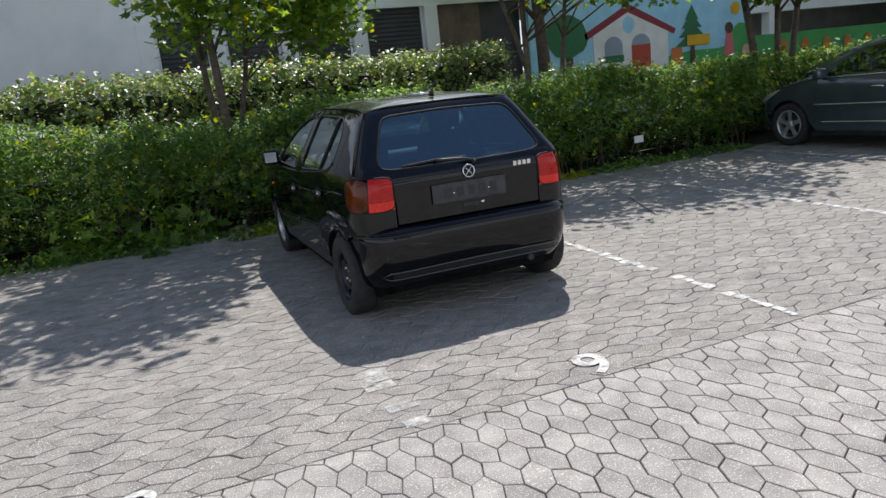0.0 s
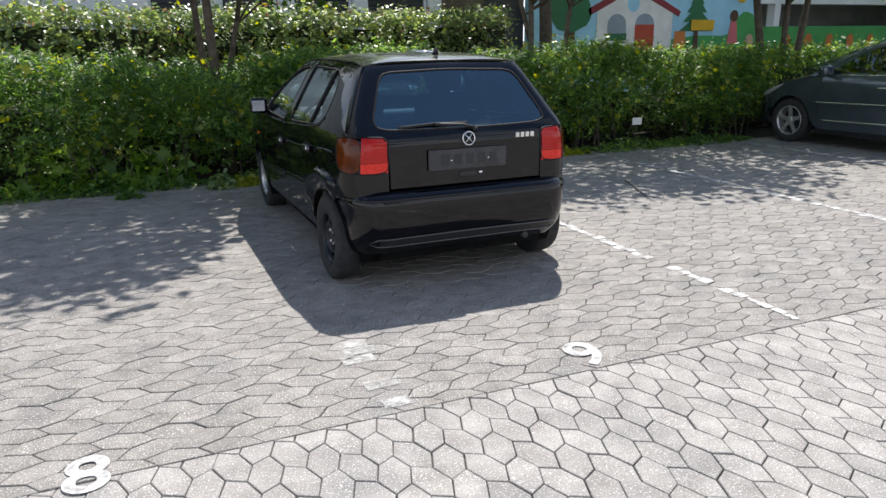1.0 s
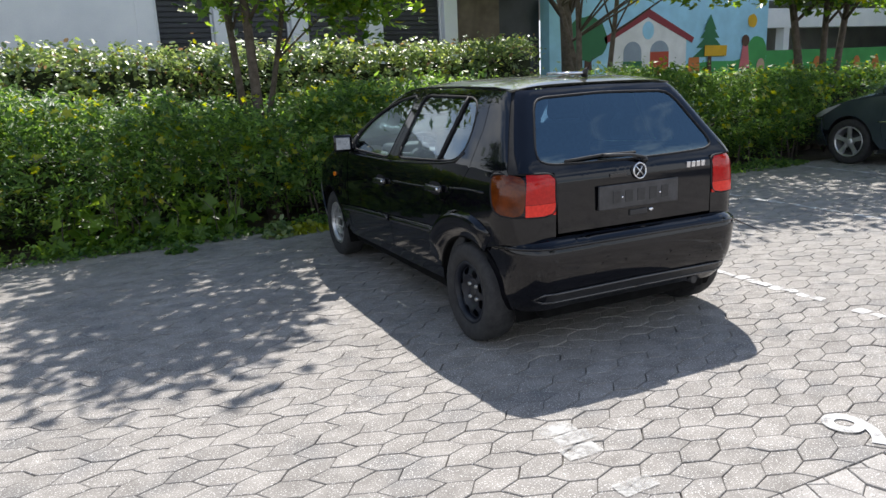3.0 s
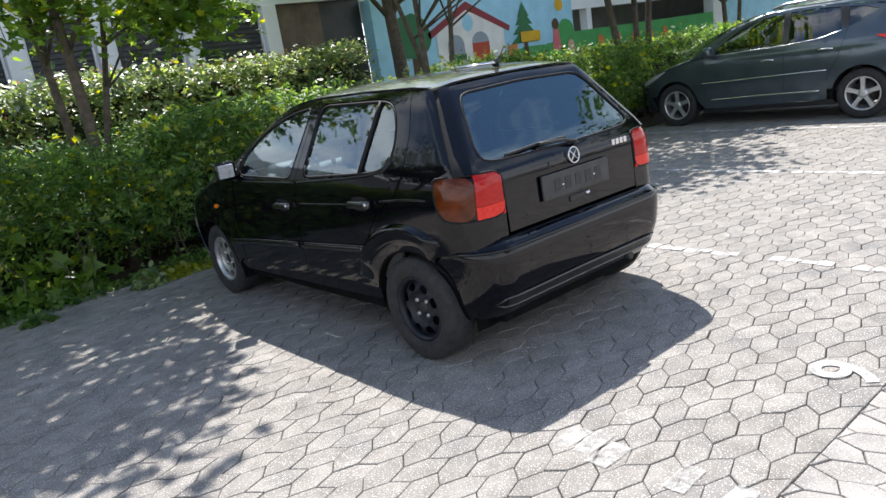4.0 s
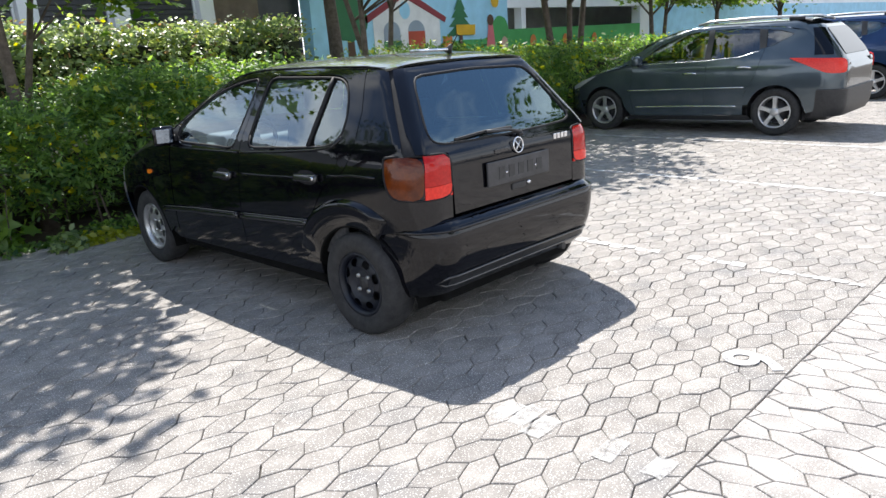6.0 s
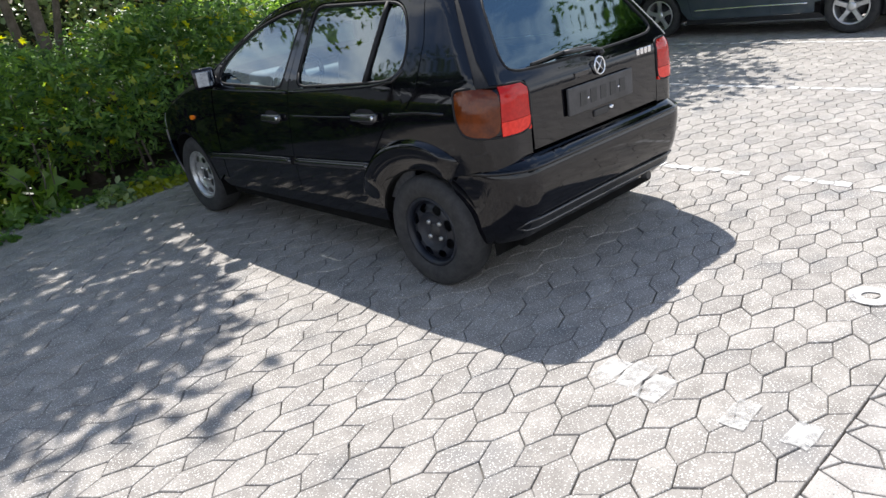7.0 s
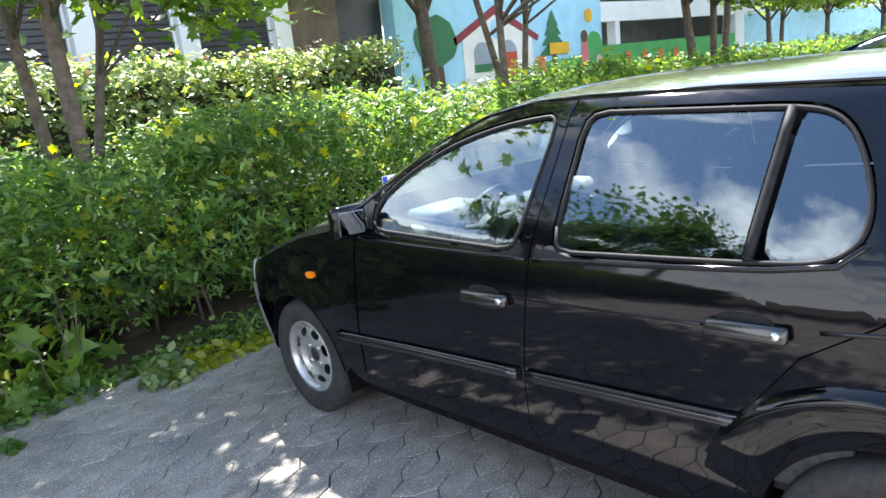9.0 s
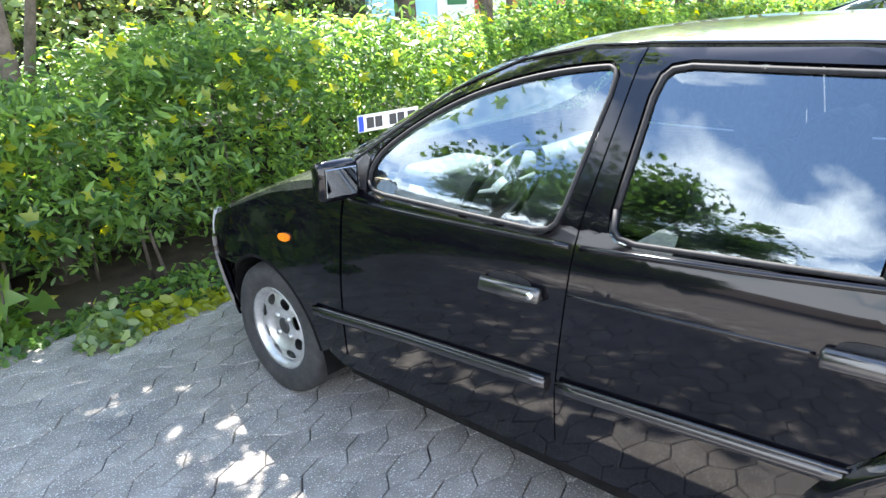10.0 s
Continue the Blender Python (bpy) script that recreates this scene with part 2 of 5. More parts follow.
def flat_bm(outline, y, thick=0.006):
    """A flat painted shape on a wall that faces -y: outline of (x, z)."""
    bm = bmesh.new()
    a = [bm.verts.new((x, y, z)) for x, z in outline]
    f = bm.faces.new(a)
    bm.normal_update()
    if f.normal.y > 0:
        f.normal_flip()
    g = bmesh.ops.extrude_face_region(bm, geom=[f])
    for v in g["geom"]:
        if isinstance(v, bmesh.types.BMVert):
            v.co.y -= thick
    bmesh.ops.recalc_face_normals(bm, faces=bm.faces[:])
    return bm


def ellipse(cx, cz, rx, rz, n=24, wob=0.0):
    return [(cx + rx * math.cos(2 * math.pi * k / n) * (1 + wob * math.sin(5.3 * k)), cz + rz * math.sin(2 * math.pi * k / n) * (1 + wob * math.cos(4.1 * k))) for k in range(n)]


LEAVES = {
    "lance": ([(0, 0), (0.17, 0.28), (0.15, 0.66), (0, 1.1), (-0.15, 0.66), (-0.17, 0.28)], [(0, 1, 2, 3), (0, 3, 4, 5)]),
    "oval": ([(0, 0), (0.30, 0.32), (0.24, 0.75), (0, 1.0), (-0.24, 0.75), (-0.30, 0.32)], [(0, 1, 2, 3), (0, 3, 4, 5)]),
    "maple": ([(0, 0), (0.5, 0.1), (0.30, 0.35), (0.62, 0.62), (0.22, 0.62), (0, 1.05), (-0.22, 0.62), (-0.62, 0.62), (-0.30, 0.35), (-0.5, 0.1)],
              [(0, 1, 2, 3, 4, 5), (0, 5, 6, 7, 8, 9)]),
}


def leaf_mesh(name, places, normals, sizes, shape, material, rng):
    """One mesh of many single leaves, folded along the middle."""
    pts, faces = LEAVES[shape]
    n = len(places)
    nrm = normals / np.maximum(np.linalg.norm(normals, axis=1, keepdims=True), 1e-6)
    rnd = rng.normal(size=(n, 3))
    u = np.cross(nrm, rnd)
    u /= np.maximum(np.linalg.norm(u, axis=1, keepdims=True), 1e-6)
    v = np.cross(nrm, u)
    p = np.array(pts)
    fold = 0.22
    co = (places[:, None, :] + sizes[:, None, None] * (u[:, None, :] * p[None, :, 0:1] + v[:, None, :] * (p[None, :, 1:2] - 0.5) + nrm[:, None, :] * (np.abs(p[None, :, 0:1]) * fold - 0.1 * p[None, :, 1:2] ** 2)))
    k = len(pts)
    base = (np.arange(n) * k)[:, None]
    loops = np.concatenate([base + np.array(f)[None, :] for f in faces], axis=1).reshape(-1)
    sizes_f = [len(f) for f in faces]
    per = sum(sizes_f)
    offs = np.cumsum([0] + sizes_f[:-1])
    starts = (np.arange(n)[:, None] * per + offs[None, :]).reshape(-1)
    totals = np.tile(sizes_f, n)
    me = bpy.data.meshes.new(name)
    me.vertices.add(n * k)
    me.vertices.foreach_set("co", co.reshape(-1).astype(np.float32))
    me.loops.add(len(loops))
    me.loops.foreach_set("vertex_index", loops.astype(np.int32))
    me.polygons.add(len(starts))
    me.polygons.foreach_set("loop_start", starts.astype(np.int32))
    me.polygons.foreach_set("loop_total", totals.astype(np.int32))
    me.update(calc_edges=True)
    me.validate()
    me.materials.append(material)
    return new(name, me)


# ---- ground and paving ----
def sheet(name, x0, x1, y0, y1, z, material, label, category, kind="structure"):
    bm = bmesh.new()
    bm.faces.new([bm.verts.new(p) for p in ((x0, y0, z), (x1, y0, z), (x1, y1, z), (x0, y1, z))])
    return tagged(mesh_object(name, bm, material), label, category, kind=kind)


sheet("ground", -400, 400, -400, 400, -0.05, SOIL, "bare earth and distant ground round the car park", "ground")

PW, PH = 0.194, 0.1055
EDGE = -1.88


def stone_outline(j, m, ox, oy, lean):
    """The six corners of one leaning paver, in the plane, and its middle: row j, place m. Rows lean by turns."""
    k = 2 * m + (j % 2)
    out = []
    for jj, kk in ((j, k), (j, k + 1), (j, k + 2), (j + 1, k + 2), (j + 1, k + 1), (j + 1, k)):
        sy = 0.0175 if (kk + jj) % 2 == 0 else -0.0175
        sx = lean if jj % 2 else -lean
        out.append((kk * PW / 2 + sx + ox, jj * PH + sy + oy))
    return np.array(out), np.array([(k + 1) * PW / 2 + ox, (j + 0.5) * PH + oy])


def stone_template(outline, gap):
    """Top, worn edge and sides of a paver from its outline round (0, 0)."""
    n = len(outline)
    loop = [(float(x), float(y)) for x, y in outline]
    rims = [(np.array(offset_loop(loop, d)), z) for d, z in ((gap + 0.0040, 0.0), (gap + 0.0014, -0.0018), (gap, -0.007), (gap, -0.03))]
    co = np.concatenate([np.concatenate([p, np.full((n, 1), z)], axis=1) for p, z in rims])
    faces = [tuple(range(n))] + [(a * n + (i + 1) % n, a * n + i, (a + 1) * n + i, (a + 1) * n + (i + 1) % n) for a in range(3) for i in range(n)]
    return co, faces


def cut_stone(outline, level, above):
    """The part of a stone's outline on one side of a straight joint y = level."""
    s = 1 if above else -1
    out = []
    for a, b in zip(outline, np.roll(outline, -1, axis=0)):
        da, db = s * (a[1] - level), s * (b[1] - level)
        if da >= 0:
            out.append(a)
        if da * db < 0:
            out.append(a + (b - a) * da / (da - db))
    return np.array(out)


def paving(name, area, near, turned, material, label, far_label, above, ox, oy, gap, lean):
    """Pavers over an area; those in the near stretch are single pieces, the rest one sheet of stones, cut at the joint y = EDGE."""
    rng = np.random.default_rng(5)
    owner = thing(name, label, "pavement", kind="structure")
    bed = sheet("bedding", area[0], area[1], area[2], area[3], -0.016, JOINT, "", "")
    bed.parent = owner
    for key in ("label", "category", "kind"):
        if key in bed:
            del bed[key]
    x0, x1, y0, y1 = area if not turned else (area[2], area[3], -area[1], -area[0])
    shared, verts, faces, base = {}, [], [], 0
    for j in range(int(y0 / PH) - 3, int(y1 / PH) + 4):
        for m in range(int(x0 / PW) - 3, int(x1 / PW) + 4):
            outline, mid = stone_outline(j, m, ox, oy, lean)
            key = j % 2
            if key not in shared:
                shared[key] = [stone_template(outline - mid, gap), None]
            co, fc = shared[key][0]
            px, py = (mid[0], mid[1]) if not turned else (-mid[1], mid[0])
            a = (math.pi / 2 if turned else 0.0) + rng.normal() * 0.008
            dz, tx, ty = rng.normal() * 0.0010, rng.normal() * 0.006, rng.normal() * 0.006
            ex, ey = rng.normal() * 0.0010, rng.normal() * 0.0010
            if not (area[0] < px < area[1] and area[2] - 0.13 < py < area[3] + 0.13):
                continue
            if abs(py - EDGE) < 0.14:
                flat = outline if not turned else np.stack([-outline[:, 1], outline[:, 0]], axis=1)
                flat = cut_stone(flat, EDGE + (0.001 if above else -0.001), above)
                if len(flat) < 3 or np.ptp(flat[:, 1]) < 0.02:
                    continue
                px, py = flat.mean(axis=0)
                co, fc = stone_template(flat - flat.mean(axis=0), gap)
                a = 0.0
            elif near[0] < px < near[1] and near[2] < py < near[3]:
                if shared[key][1] is None:
                    me = bpy.data.meshes.new("paver")
                    me.from_pydata(co.tolist(), [], fc)
                    me.materials.append(material)
                    shared[key][1] = me
                ob = new("paver", shared[key][1])
                ob.parent = owner
                ob.matrix_basis = Matrix.Translation((px + ex, py + ey, dz)) @ Euler((tx, ty, a)).to_matrix().to_4x4()
                continue
            c, s = math.cos(a), math.sin(a)
            p = np.stack([px + ex + c * co[:, 0] - s * co[:, 1], py + ey + s * co[:, 0] + c * co[:, 1], co[:, 2] + dz + tx * co[:, 1] - ty * co[:, 0]], axis=1)
            verts.append(p)
            faces.extend(tuple(base + i for i in f) for f in fc)
            base += len(p)
    me = bpy.data.meshes.new("paver_field")
    me.from_pydata(np.concatenate(verts).tolist(), [], faces)
    me.materials.append(material)
    rest = new("paver_field", me)
    rest.parent = owner
    tagged(rest, far_label, kind="stuff")


# ---- hedges and beds ----
def scatter_box(rng, n, x0, x1, y0, y1, top, bottom, depth, rough=0.12, bulge=0.25):
    """Leaf places and outward normals over the front, top and ends of a long clipped or wild hedge."""
    x = rng.uniform(x0, x1, n)
    wav = 0.55 * np.sin(x * 1.7 + 0.4) + 0.3 * np.sin(x * 4.1 + 1.9) + 0.25 * np.sin(x * 9.3)
    zt = top + rough * wav
    height = zt - bottom
    face = rng.uniform(0, 1, n)
    share = (top - bottom) / (top - bottom + (y1 - y0) * 0.8)
    front = face < share
    u = rng.uniform(0, 1, n) ** 0.85
    inset = np.abs(rng.normal(size=n)) * depth
    clump = 0.5 + 0.5 * np.sin(x * 6.1 + 3 * np.sin(u * 9 + x)) * np.cos(u * 11 + x * 2.3)
    z = np.where(front, bottom + height * u, zt + clump * rough * 0.7 - inset * 0.7 + rng.normal(size=n) * 0.02)
    y_front = y0 + bulge * (np.abs(u - 0.55) * 1.6) ** 2 - clump * rough * 1.2 + rough * 0.6 * np.sin(x * 2.9)
    if rough > 0.1:
        y_front = y_front + 0.42 * (np.maximum(0, 0.5 - u) / 0.5) ** 1.3
    y = np.where(front, y_front + inset, y0 + (y1 - y0) * rng.uniform(0, 1, n))
    pl = np.stack([x, y, z], axis=1)
    nm = np.where(front[:, None], np.array([[0.05, -0.52, 0.86]]), np.array([[0.05, -0.38, 1.0]])) + rng.normal(size=(n, 3)) * 0.42
    return pl, nm


def hedge(name, label, x0, x1, y0, y1, top, bottom, n, size, material, seed, rough, shape="oval", core=True, stems=0, end_x=None, extra=None):
    rng = np.random.default_rng(seed)
    owner = thing(name, label, "hedge", ((x0 + x1) / 2, (y0 + y1) / 2, 0))
    here = np.array([[(x0 + x1) / 2, (y0 + y1) / 2, 0.0]])
    pl, nm = scatter_box(rng, n, x0, x1, y0, y1, top, bottom, (0.10 + rough * 0.6) if core else 0.42, rough)
    if end_x is not None:
        k = n // 14
        u, v = rng.uniform(0, 1, k), rng.uniform(0, 1, k)
        pe = np.stack([end_x - np.abs(rng.normal(size=k)) * 0.08, y0 + (y1 - y0) * u, bottom + (top - bottom) * v], axis=1)
        pl, nm = np.concatenate([pl, pe]), np.concatenate([nm, np.array([[0.9, -0.2, 0.4]]) + rng.normal(size=(k, 3)) * 0.5])
    per = 9
    base, out = pl[: len(pl) // per], nm[: len(pl) // per]
    way = out * np.array([[0.5, 0.9, 0.55]]) + rng.normal(size=out.shape) * 0.55
    way /= np.linalg.norm(way, axis=1, keepdims=True)
    reach = size * rng.uniform(2.2, 5.0, len(base))
    steps = np.linspace(-0.5, 0.6, per)
    pl = (base[:, None, :] + way[:, None, :] * (steps[None, :, None] * reach[:, None, None]) + rng.normal(size=(len(base), per, 3)) * size * 0.33).reshape(-1, 3)
    nm = (out[:, None, :] + rng.normal(size=(len(base), per, 3)) * 0.4).reshape(-1, 3)
    pl[:, 2] = np.maximum(pl[:, 2], 0.02)
    sizes = size * np.repeat(rng.uniform(0.6, 1.35, len(base)), per) * rng.uniform(0.7, 1.25, len(pl))
    ob = leaf_mesh("foliage", pl - here, nm, sizes, shape, material, rng)
    ob.parent = owner
    tagged(ob, kind="stuff")
    # Young leaves; the yellow-green ones also carry the hedge's sunlight in their colour.
    if extra:
        for k, mat2, s2, shp, words in extra:
            pick = rng.integers(0, len(pl), k)
            q = pl[pick] + np.array([[0, -0.05, 0.04]]) + rng.normal(size=(k, 3)) * 0.05
            o2 = leaf_mesh("young_and_lit_leaves", q - here, nm[pick], s2 * rng.uniform(0.7, 1.2, k), shp, mat2, rng)
            o2.parent = owner
            tagged(o2, words, kind="stuff")
    # Solid dark core: the shade inside the hedge, put into its colour.
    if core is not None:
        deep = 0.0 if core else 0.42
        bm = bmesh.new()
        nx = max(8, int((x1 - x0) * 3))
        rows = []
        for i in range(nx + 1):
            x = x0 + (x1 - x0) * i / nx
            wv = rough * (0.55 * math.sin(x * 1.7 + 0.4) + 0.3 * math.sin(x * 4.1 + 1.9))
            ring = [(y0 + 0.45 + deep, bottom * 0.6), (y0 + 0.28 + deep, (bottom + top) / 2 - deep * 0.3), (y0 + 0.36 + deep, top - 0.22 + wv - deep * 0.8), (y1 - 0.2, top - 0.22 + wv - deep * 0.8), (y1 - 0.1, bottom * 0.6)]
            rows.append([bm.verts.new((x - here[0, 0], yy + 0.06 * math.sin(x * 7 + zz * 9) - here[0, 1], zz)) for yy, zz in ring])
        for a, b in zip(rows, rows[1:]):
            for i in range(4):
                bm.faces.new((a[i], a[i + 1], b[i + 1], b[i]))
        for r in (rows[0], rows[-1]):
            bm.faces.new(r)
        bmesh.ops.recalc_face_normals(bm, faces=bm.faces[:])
        part("dark_core", bm, CORE_SHADE, owner)
    if stems:
        bm = bmesh.new()
        for i in range(stems):
            x, y = rng.uniform(x0, x1), y0 + 0.18 + rng.uniform(0, 0.5)
            h = rng.uniform(0.5, 0.95) * top
            dx, dy = rng.normal() * 0.16, rng.normal() * 0.1
            tube_bm([(x - here[0, 0], y - here[0, 1], -0.03), (x + dx * 0.4 - here[0, 0], y + dy - here[0, 1], h * 0.5), (x + dx - here[0, 0], y + dy - here[0, 1], h)], [0.013, 0.009, 0.004], 5, bm)
        tagged(part("stem_thicket", bm, BARK, owner), kind="stuff")
    return owner


# Near-black for the hedge cores, standing for shade between the leaves.
CORE_SHADE = surface("hedge_inside_shade", (0.012, 0.016, 0.008), (0.035, 0.042, 0.02), 20, 0.95, bump=1.0)


# ---- trees ----
def tree(label, stems, crown, radii, leaves, size, material, seed, yellow=0, hang=0.0):
    """stems: (base x, base y, top x, top y, top z, radius). Leaves sit in clumps at the twigs' ends."""
    rng = np.random.default_rng(seed)
    ox, oy = stems[0][0], stems[0][1]
    owner = thing("tree", label, "tree", (ox, oy, 0))
    tips, bm_limb = [], bmesh.new()
    for sx, sy, tx, ty, tz, r in stems:
        pts, rad = [], []
        for i in range(8):
            t = i / 7
            w = 0.05 * math.sin(t * 5 + sx * 3)
            pts.append((sx + (tx - sx) * t ** 1.15 + w - ox, sy + (ty - sy) * t + w * 0.6 - oy, -0.04 + (tz + 0.04) * t))
            rad.append(r * (1.25 if i == 0 else 1.0) * (1 - 0.55 * t))
        part("trunk", tube_bm(pts, rad, 9), BARK, owner)
        top = Vector(pts[-1])
        for b in range(9):
            st = Vector(pts[4 + b % 4])
            d = rng.normal(size=3)
            d /= np.linalg.norm(d)
            end = Vector((crown[0] - ox + d[0] * radii[0] * 0.8, crown[1] - oy + d[1] * radii[1] * 0.8, crown[2] + d[2] * radii[2] * 0.75))
            mid = st.lerp(end, 0.5) + Vector((0, 0, 0.15))
            tube_bm([st, mid, end], [r * 0.32, r * 0.2, 0.006], 6, bm_limb)
            tips += [mid.lerp(end, 0.5), end]
            for q in range(3):
                e2 = end.lerp(mid, rng.uniform(0, 0.7)) + Vector(rng.normal(size=3) * 0.35)
                tube_bm([mid.lerp(end, rng.uniform(0.2, 0.9)), e2], [0.008, 0.003], 4, bm_limb, caps=False)
                tips.append(e2)
    tagged(part("branchwork", bm_limb, BARK, owner), kind="stuff")
    tips = np.array([list(t) for t in tips])
    near = tips[rng.integers(0, len(tips), leaves)]
    shell = rng.normal(size=(leaves, 3)) * np.array([[0.26, 0.26, 0.15]])
    d = rng.normal(size=(leaves // 6, 3))
    d /= np.linalg.norm(d, axis=1, keepdims=True)
    d *= rng.uniform(0.55, 1.0, (leaves // 6, 1))
    loose = np.array([[crown[0] - ox, crown[1] - oy, crown[2]]]) + d * np.array([radii])
    keep = np.sin(loose[:, 0] * 3.1 + seed) * np.cos(loose[:, 1] * 2.7) * np.sin(loose[:, 2] * 3.7 + 1) > -0.18
    pl = np.concatenate([near + shell, loose[keep]])
    rel = (pl - np.array([[crown[0] - ox, crown[1] - oy, crown[2]]])) / np.array([radii])
    edge = 1.15 + 0.25 * np.sin(rel[:, 0] * 5 + seed) * np.cos(rel[:, 1] * 4 + rel[:, 2] * 3)
    pl = pl[(rel ** 2).sum(axis=1) < edge]
    pl[:, 2] -= hang * rng.uniform(0, 1, len(pl)) ** 3
    nm = np.array([[0, -0.2, 1.0]]) + rng.normal(size=(len(pl), 3)) * 0.55
    ob = leaf_mesh("crown", pl, nm, size * rng.uniform(0.6, 1.25, len(pl)), "maple", material, rng)
    ob.parent = owner
    tagged(ob, kind="stuff")
    # Yellow leaves through the crown, sunlight put into their colour.
    if yellow:
        pick = rng.integers(0, len(pl), yellow)
        o2 = leaf_mesh("young_and_lit_leaves", pl[pick] + rng.normal(size=(yellow, 3)) * 0.08, nm[pick], size * rng.uniform(0.6, 1.1, yellow), "maple", LEAF_YELLOW, rng)
        o2.parent = owner
        tagged(o2, "yellow-green leaves with sunlight put into their colour", kind="stuff")
    return owner


hedge("wild_hedge", "wild dark green deciduous hedge along the parking bays", -10, 7.3, 3.85, 5.6, 1.24, 0.10, 150000, 0.062, LEAF_LOW, 11, 0.15, shape="lance", stems=110, core=False, extra=[(2400, LEAF_YELLOW, 0.08, "maple", "bright yellow-green leaves, young and sunlit")])
hedge("trimmed_hedge", "trimmed green hedge with a yellowish sunlit top", 7.3, 24, 4.3, 6.2, 1.20, 0.15, 26000, 0.075, LEAF_LOW, 12, 0.06, stems=40, extra=[(2600, LEAF_YELLOW, 0.05, "oval", "bright yellow-green leaves, young and sunlit")])
hedge("beech_hedge", "taller clipped beech hedge in front of the building", -12, 5.0, 8.0, 9.3, 1.93, 0.3, 30000, 0.085, LEAF_TALL, 13, 0.05, end_x=5.0, core=True, stems=120, extra=[(900, LEAF_YELLOW, 0.08, "oval", "bright yellow-green leaves, young and sunlit"), (1600, LEAF_BROWN, 0.075, "oval", "reddish-brown young beech leaves")])

tree("small maple with slim trunks in the hedge", [(-0.74, 4.72, -1.1, 4.5, 3.6, 0.07), (-0.76, 5.2, -1.25, 5.0, 3.5, 0.055)], (-0.98, 3.95, 3.5), (1.02, 1.8, 1.25), 4300, 0.108, LEAF_MAPLE, 21, 350, 0.5)
tree("slim young maple in the hedge", [(-0.80, 4.98, -0.3, 5.1, 3.0, 0.045)], (0.10, 5.0, 2.9), (1.25, 0.95, 0.85), 3000, 0.108, LEAF_MAPLE, 27, 250, 0.35)
tree("young maple with crooked limbs behind the hedge", [(3.6, 4.9, 3.3, 4.7, 3.4, 0.055), (3.9, 4.9, 3.0, 5.0, 3.2, 0.05), (4.1, 5.2, 4.6, 5.2, 3.4, 0.05)], (4.8, 4.1, 3.3), (2.3, 1.6, 1.0), 3800, 0.108, LEAF_MAPLE, 22, 1100)
tree("maple with three dark leaning trunks in the hedge", [(8.4, 5.1, 7.7, 5.2, 3.6, 0.085), (8.55, 5.0, 8.6, 5.0, 3.5, 0.07), (8.75, 5.0, 9.3, 5.0, 3.6, 0.075)], (8.4, 4.7, 3.3), (2.5, 1.6, 1.05), 5600, 0.13, LEAF_MAPLE, 23, 500)
tree("old tree with a thick trunk in front of the mural", [(6.2, 8.8, 6.0, 8.8, 4.2, 0.17)], (5.6, 8.5, 4.2), (2.4, 1.6, 1.3), 2600, 0.14, LEAF_MAPLE, 24, 300)
tree("slender tree beyond the trimmed hedge", [(15.5, 7.0, 15.2, 7.0, 3.2, 0.08), (15.9, 7.0, 16.4, 7.0, 3.2, 0.07)], (15.5, 6.8, 2.95), (2.6, 1.6, 1.0), 5200, 0.13, LEAF_MAPLE, 25, 200)
tree("slender tree beyond the trimmed hedge", [(20.5, 7.5, 20.4, 7.4, 3.2, 0.09)], (20.5, 7.3, 3.0), (3.0, 1.6, 1.1), 5600, 0.13, LEAF_MAPLE, 26, 200)
tree("broad tree at the end of the parking bays", [(27.5, 8.0, 27.3, 8.0, 3.2, 0.12)], (27.5, 7.8, 3.4), (4.0, 1.8, 1.6), 4200, 0.14, LEAF_MAPLE, 31, 250)


# ---- building and mural ----
WALL_Y = 10.3
building = thing("building", "white rendered low building with dark window bays", "building", kind="structure")
part("wall", box_bm(-16, -1.55, WALL_Y, WALL_Y + 0.4, -0.05, 4.25), RENDERED, building)
part("parapet", box_bm(-1.55, 6.6, WALL_Y, WALL_Y + 0.4, -0.05, 1.1), RENDERED, building)
part("upper_wall", box_bm(-1.55, 6.6, WALL_Y, WALL_Y + 0.4, 3.02, 4.25), RENDERED, building)
cols = (-1.42, -0.15, 1.22, 2.72, 4.35)
for cx in cols:
    part("pilaster", box_bm(cx - 0.15, cx + 0.15, WALL_Y - 0.03, WALL_Y + 0.37, 1.1, 3.02, 0.01), RENDERED, building)
for a, b in zip(cols, cols[1:]):
    w = thing("window", "", "")
    w.parent = building
    part("blind", box_bm(a + 0.16, b - 0.16, WALL_Y + 0.16, WALL_Y + 0.20, 1.1, 3.02), DARKPANE, w)
    slat = None
    for k in range(21):
        z = 1.14 + 0.09 * k
        if slat is None:
            slat = part("slat", box_bm(a + 0.21, b - 0.21, WALL_Y + 0.130, WALL_Y + 0.158, -0.036, 0.036, 0.006), DARKPANE, w)
            slat.matrix_basis = pose(0, 0, z)
        else:
            twin = new("slat", slat.data)
            twin.parent = w
            twin.matrix_basis = pose(0, 0, z)
    for x in (a + 0.18, b - 0.18):
        part("window_frame", box_bm(x - 0.02, x + 0.02, WALL_Y + 0.10, WALL_Y + 0.155, 1.1, 3.02), RENDERED, w)
part("board_panel", box_bm(4.51, 5.55, WALL_Y + 0.1, WALL_Y + 0.2, -0.05, 3.02), BROWNWOOD, building)
part("door_panel", box_bm(5.56, 6.58, WALL_Y + 0.15, WALL_Y + 0.25, -0.05, 3.02), DARKPANE, building)

MY = 10.12
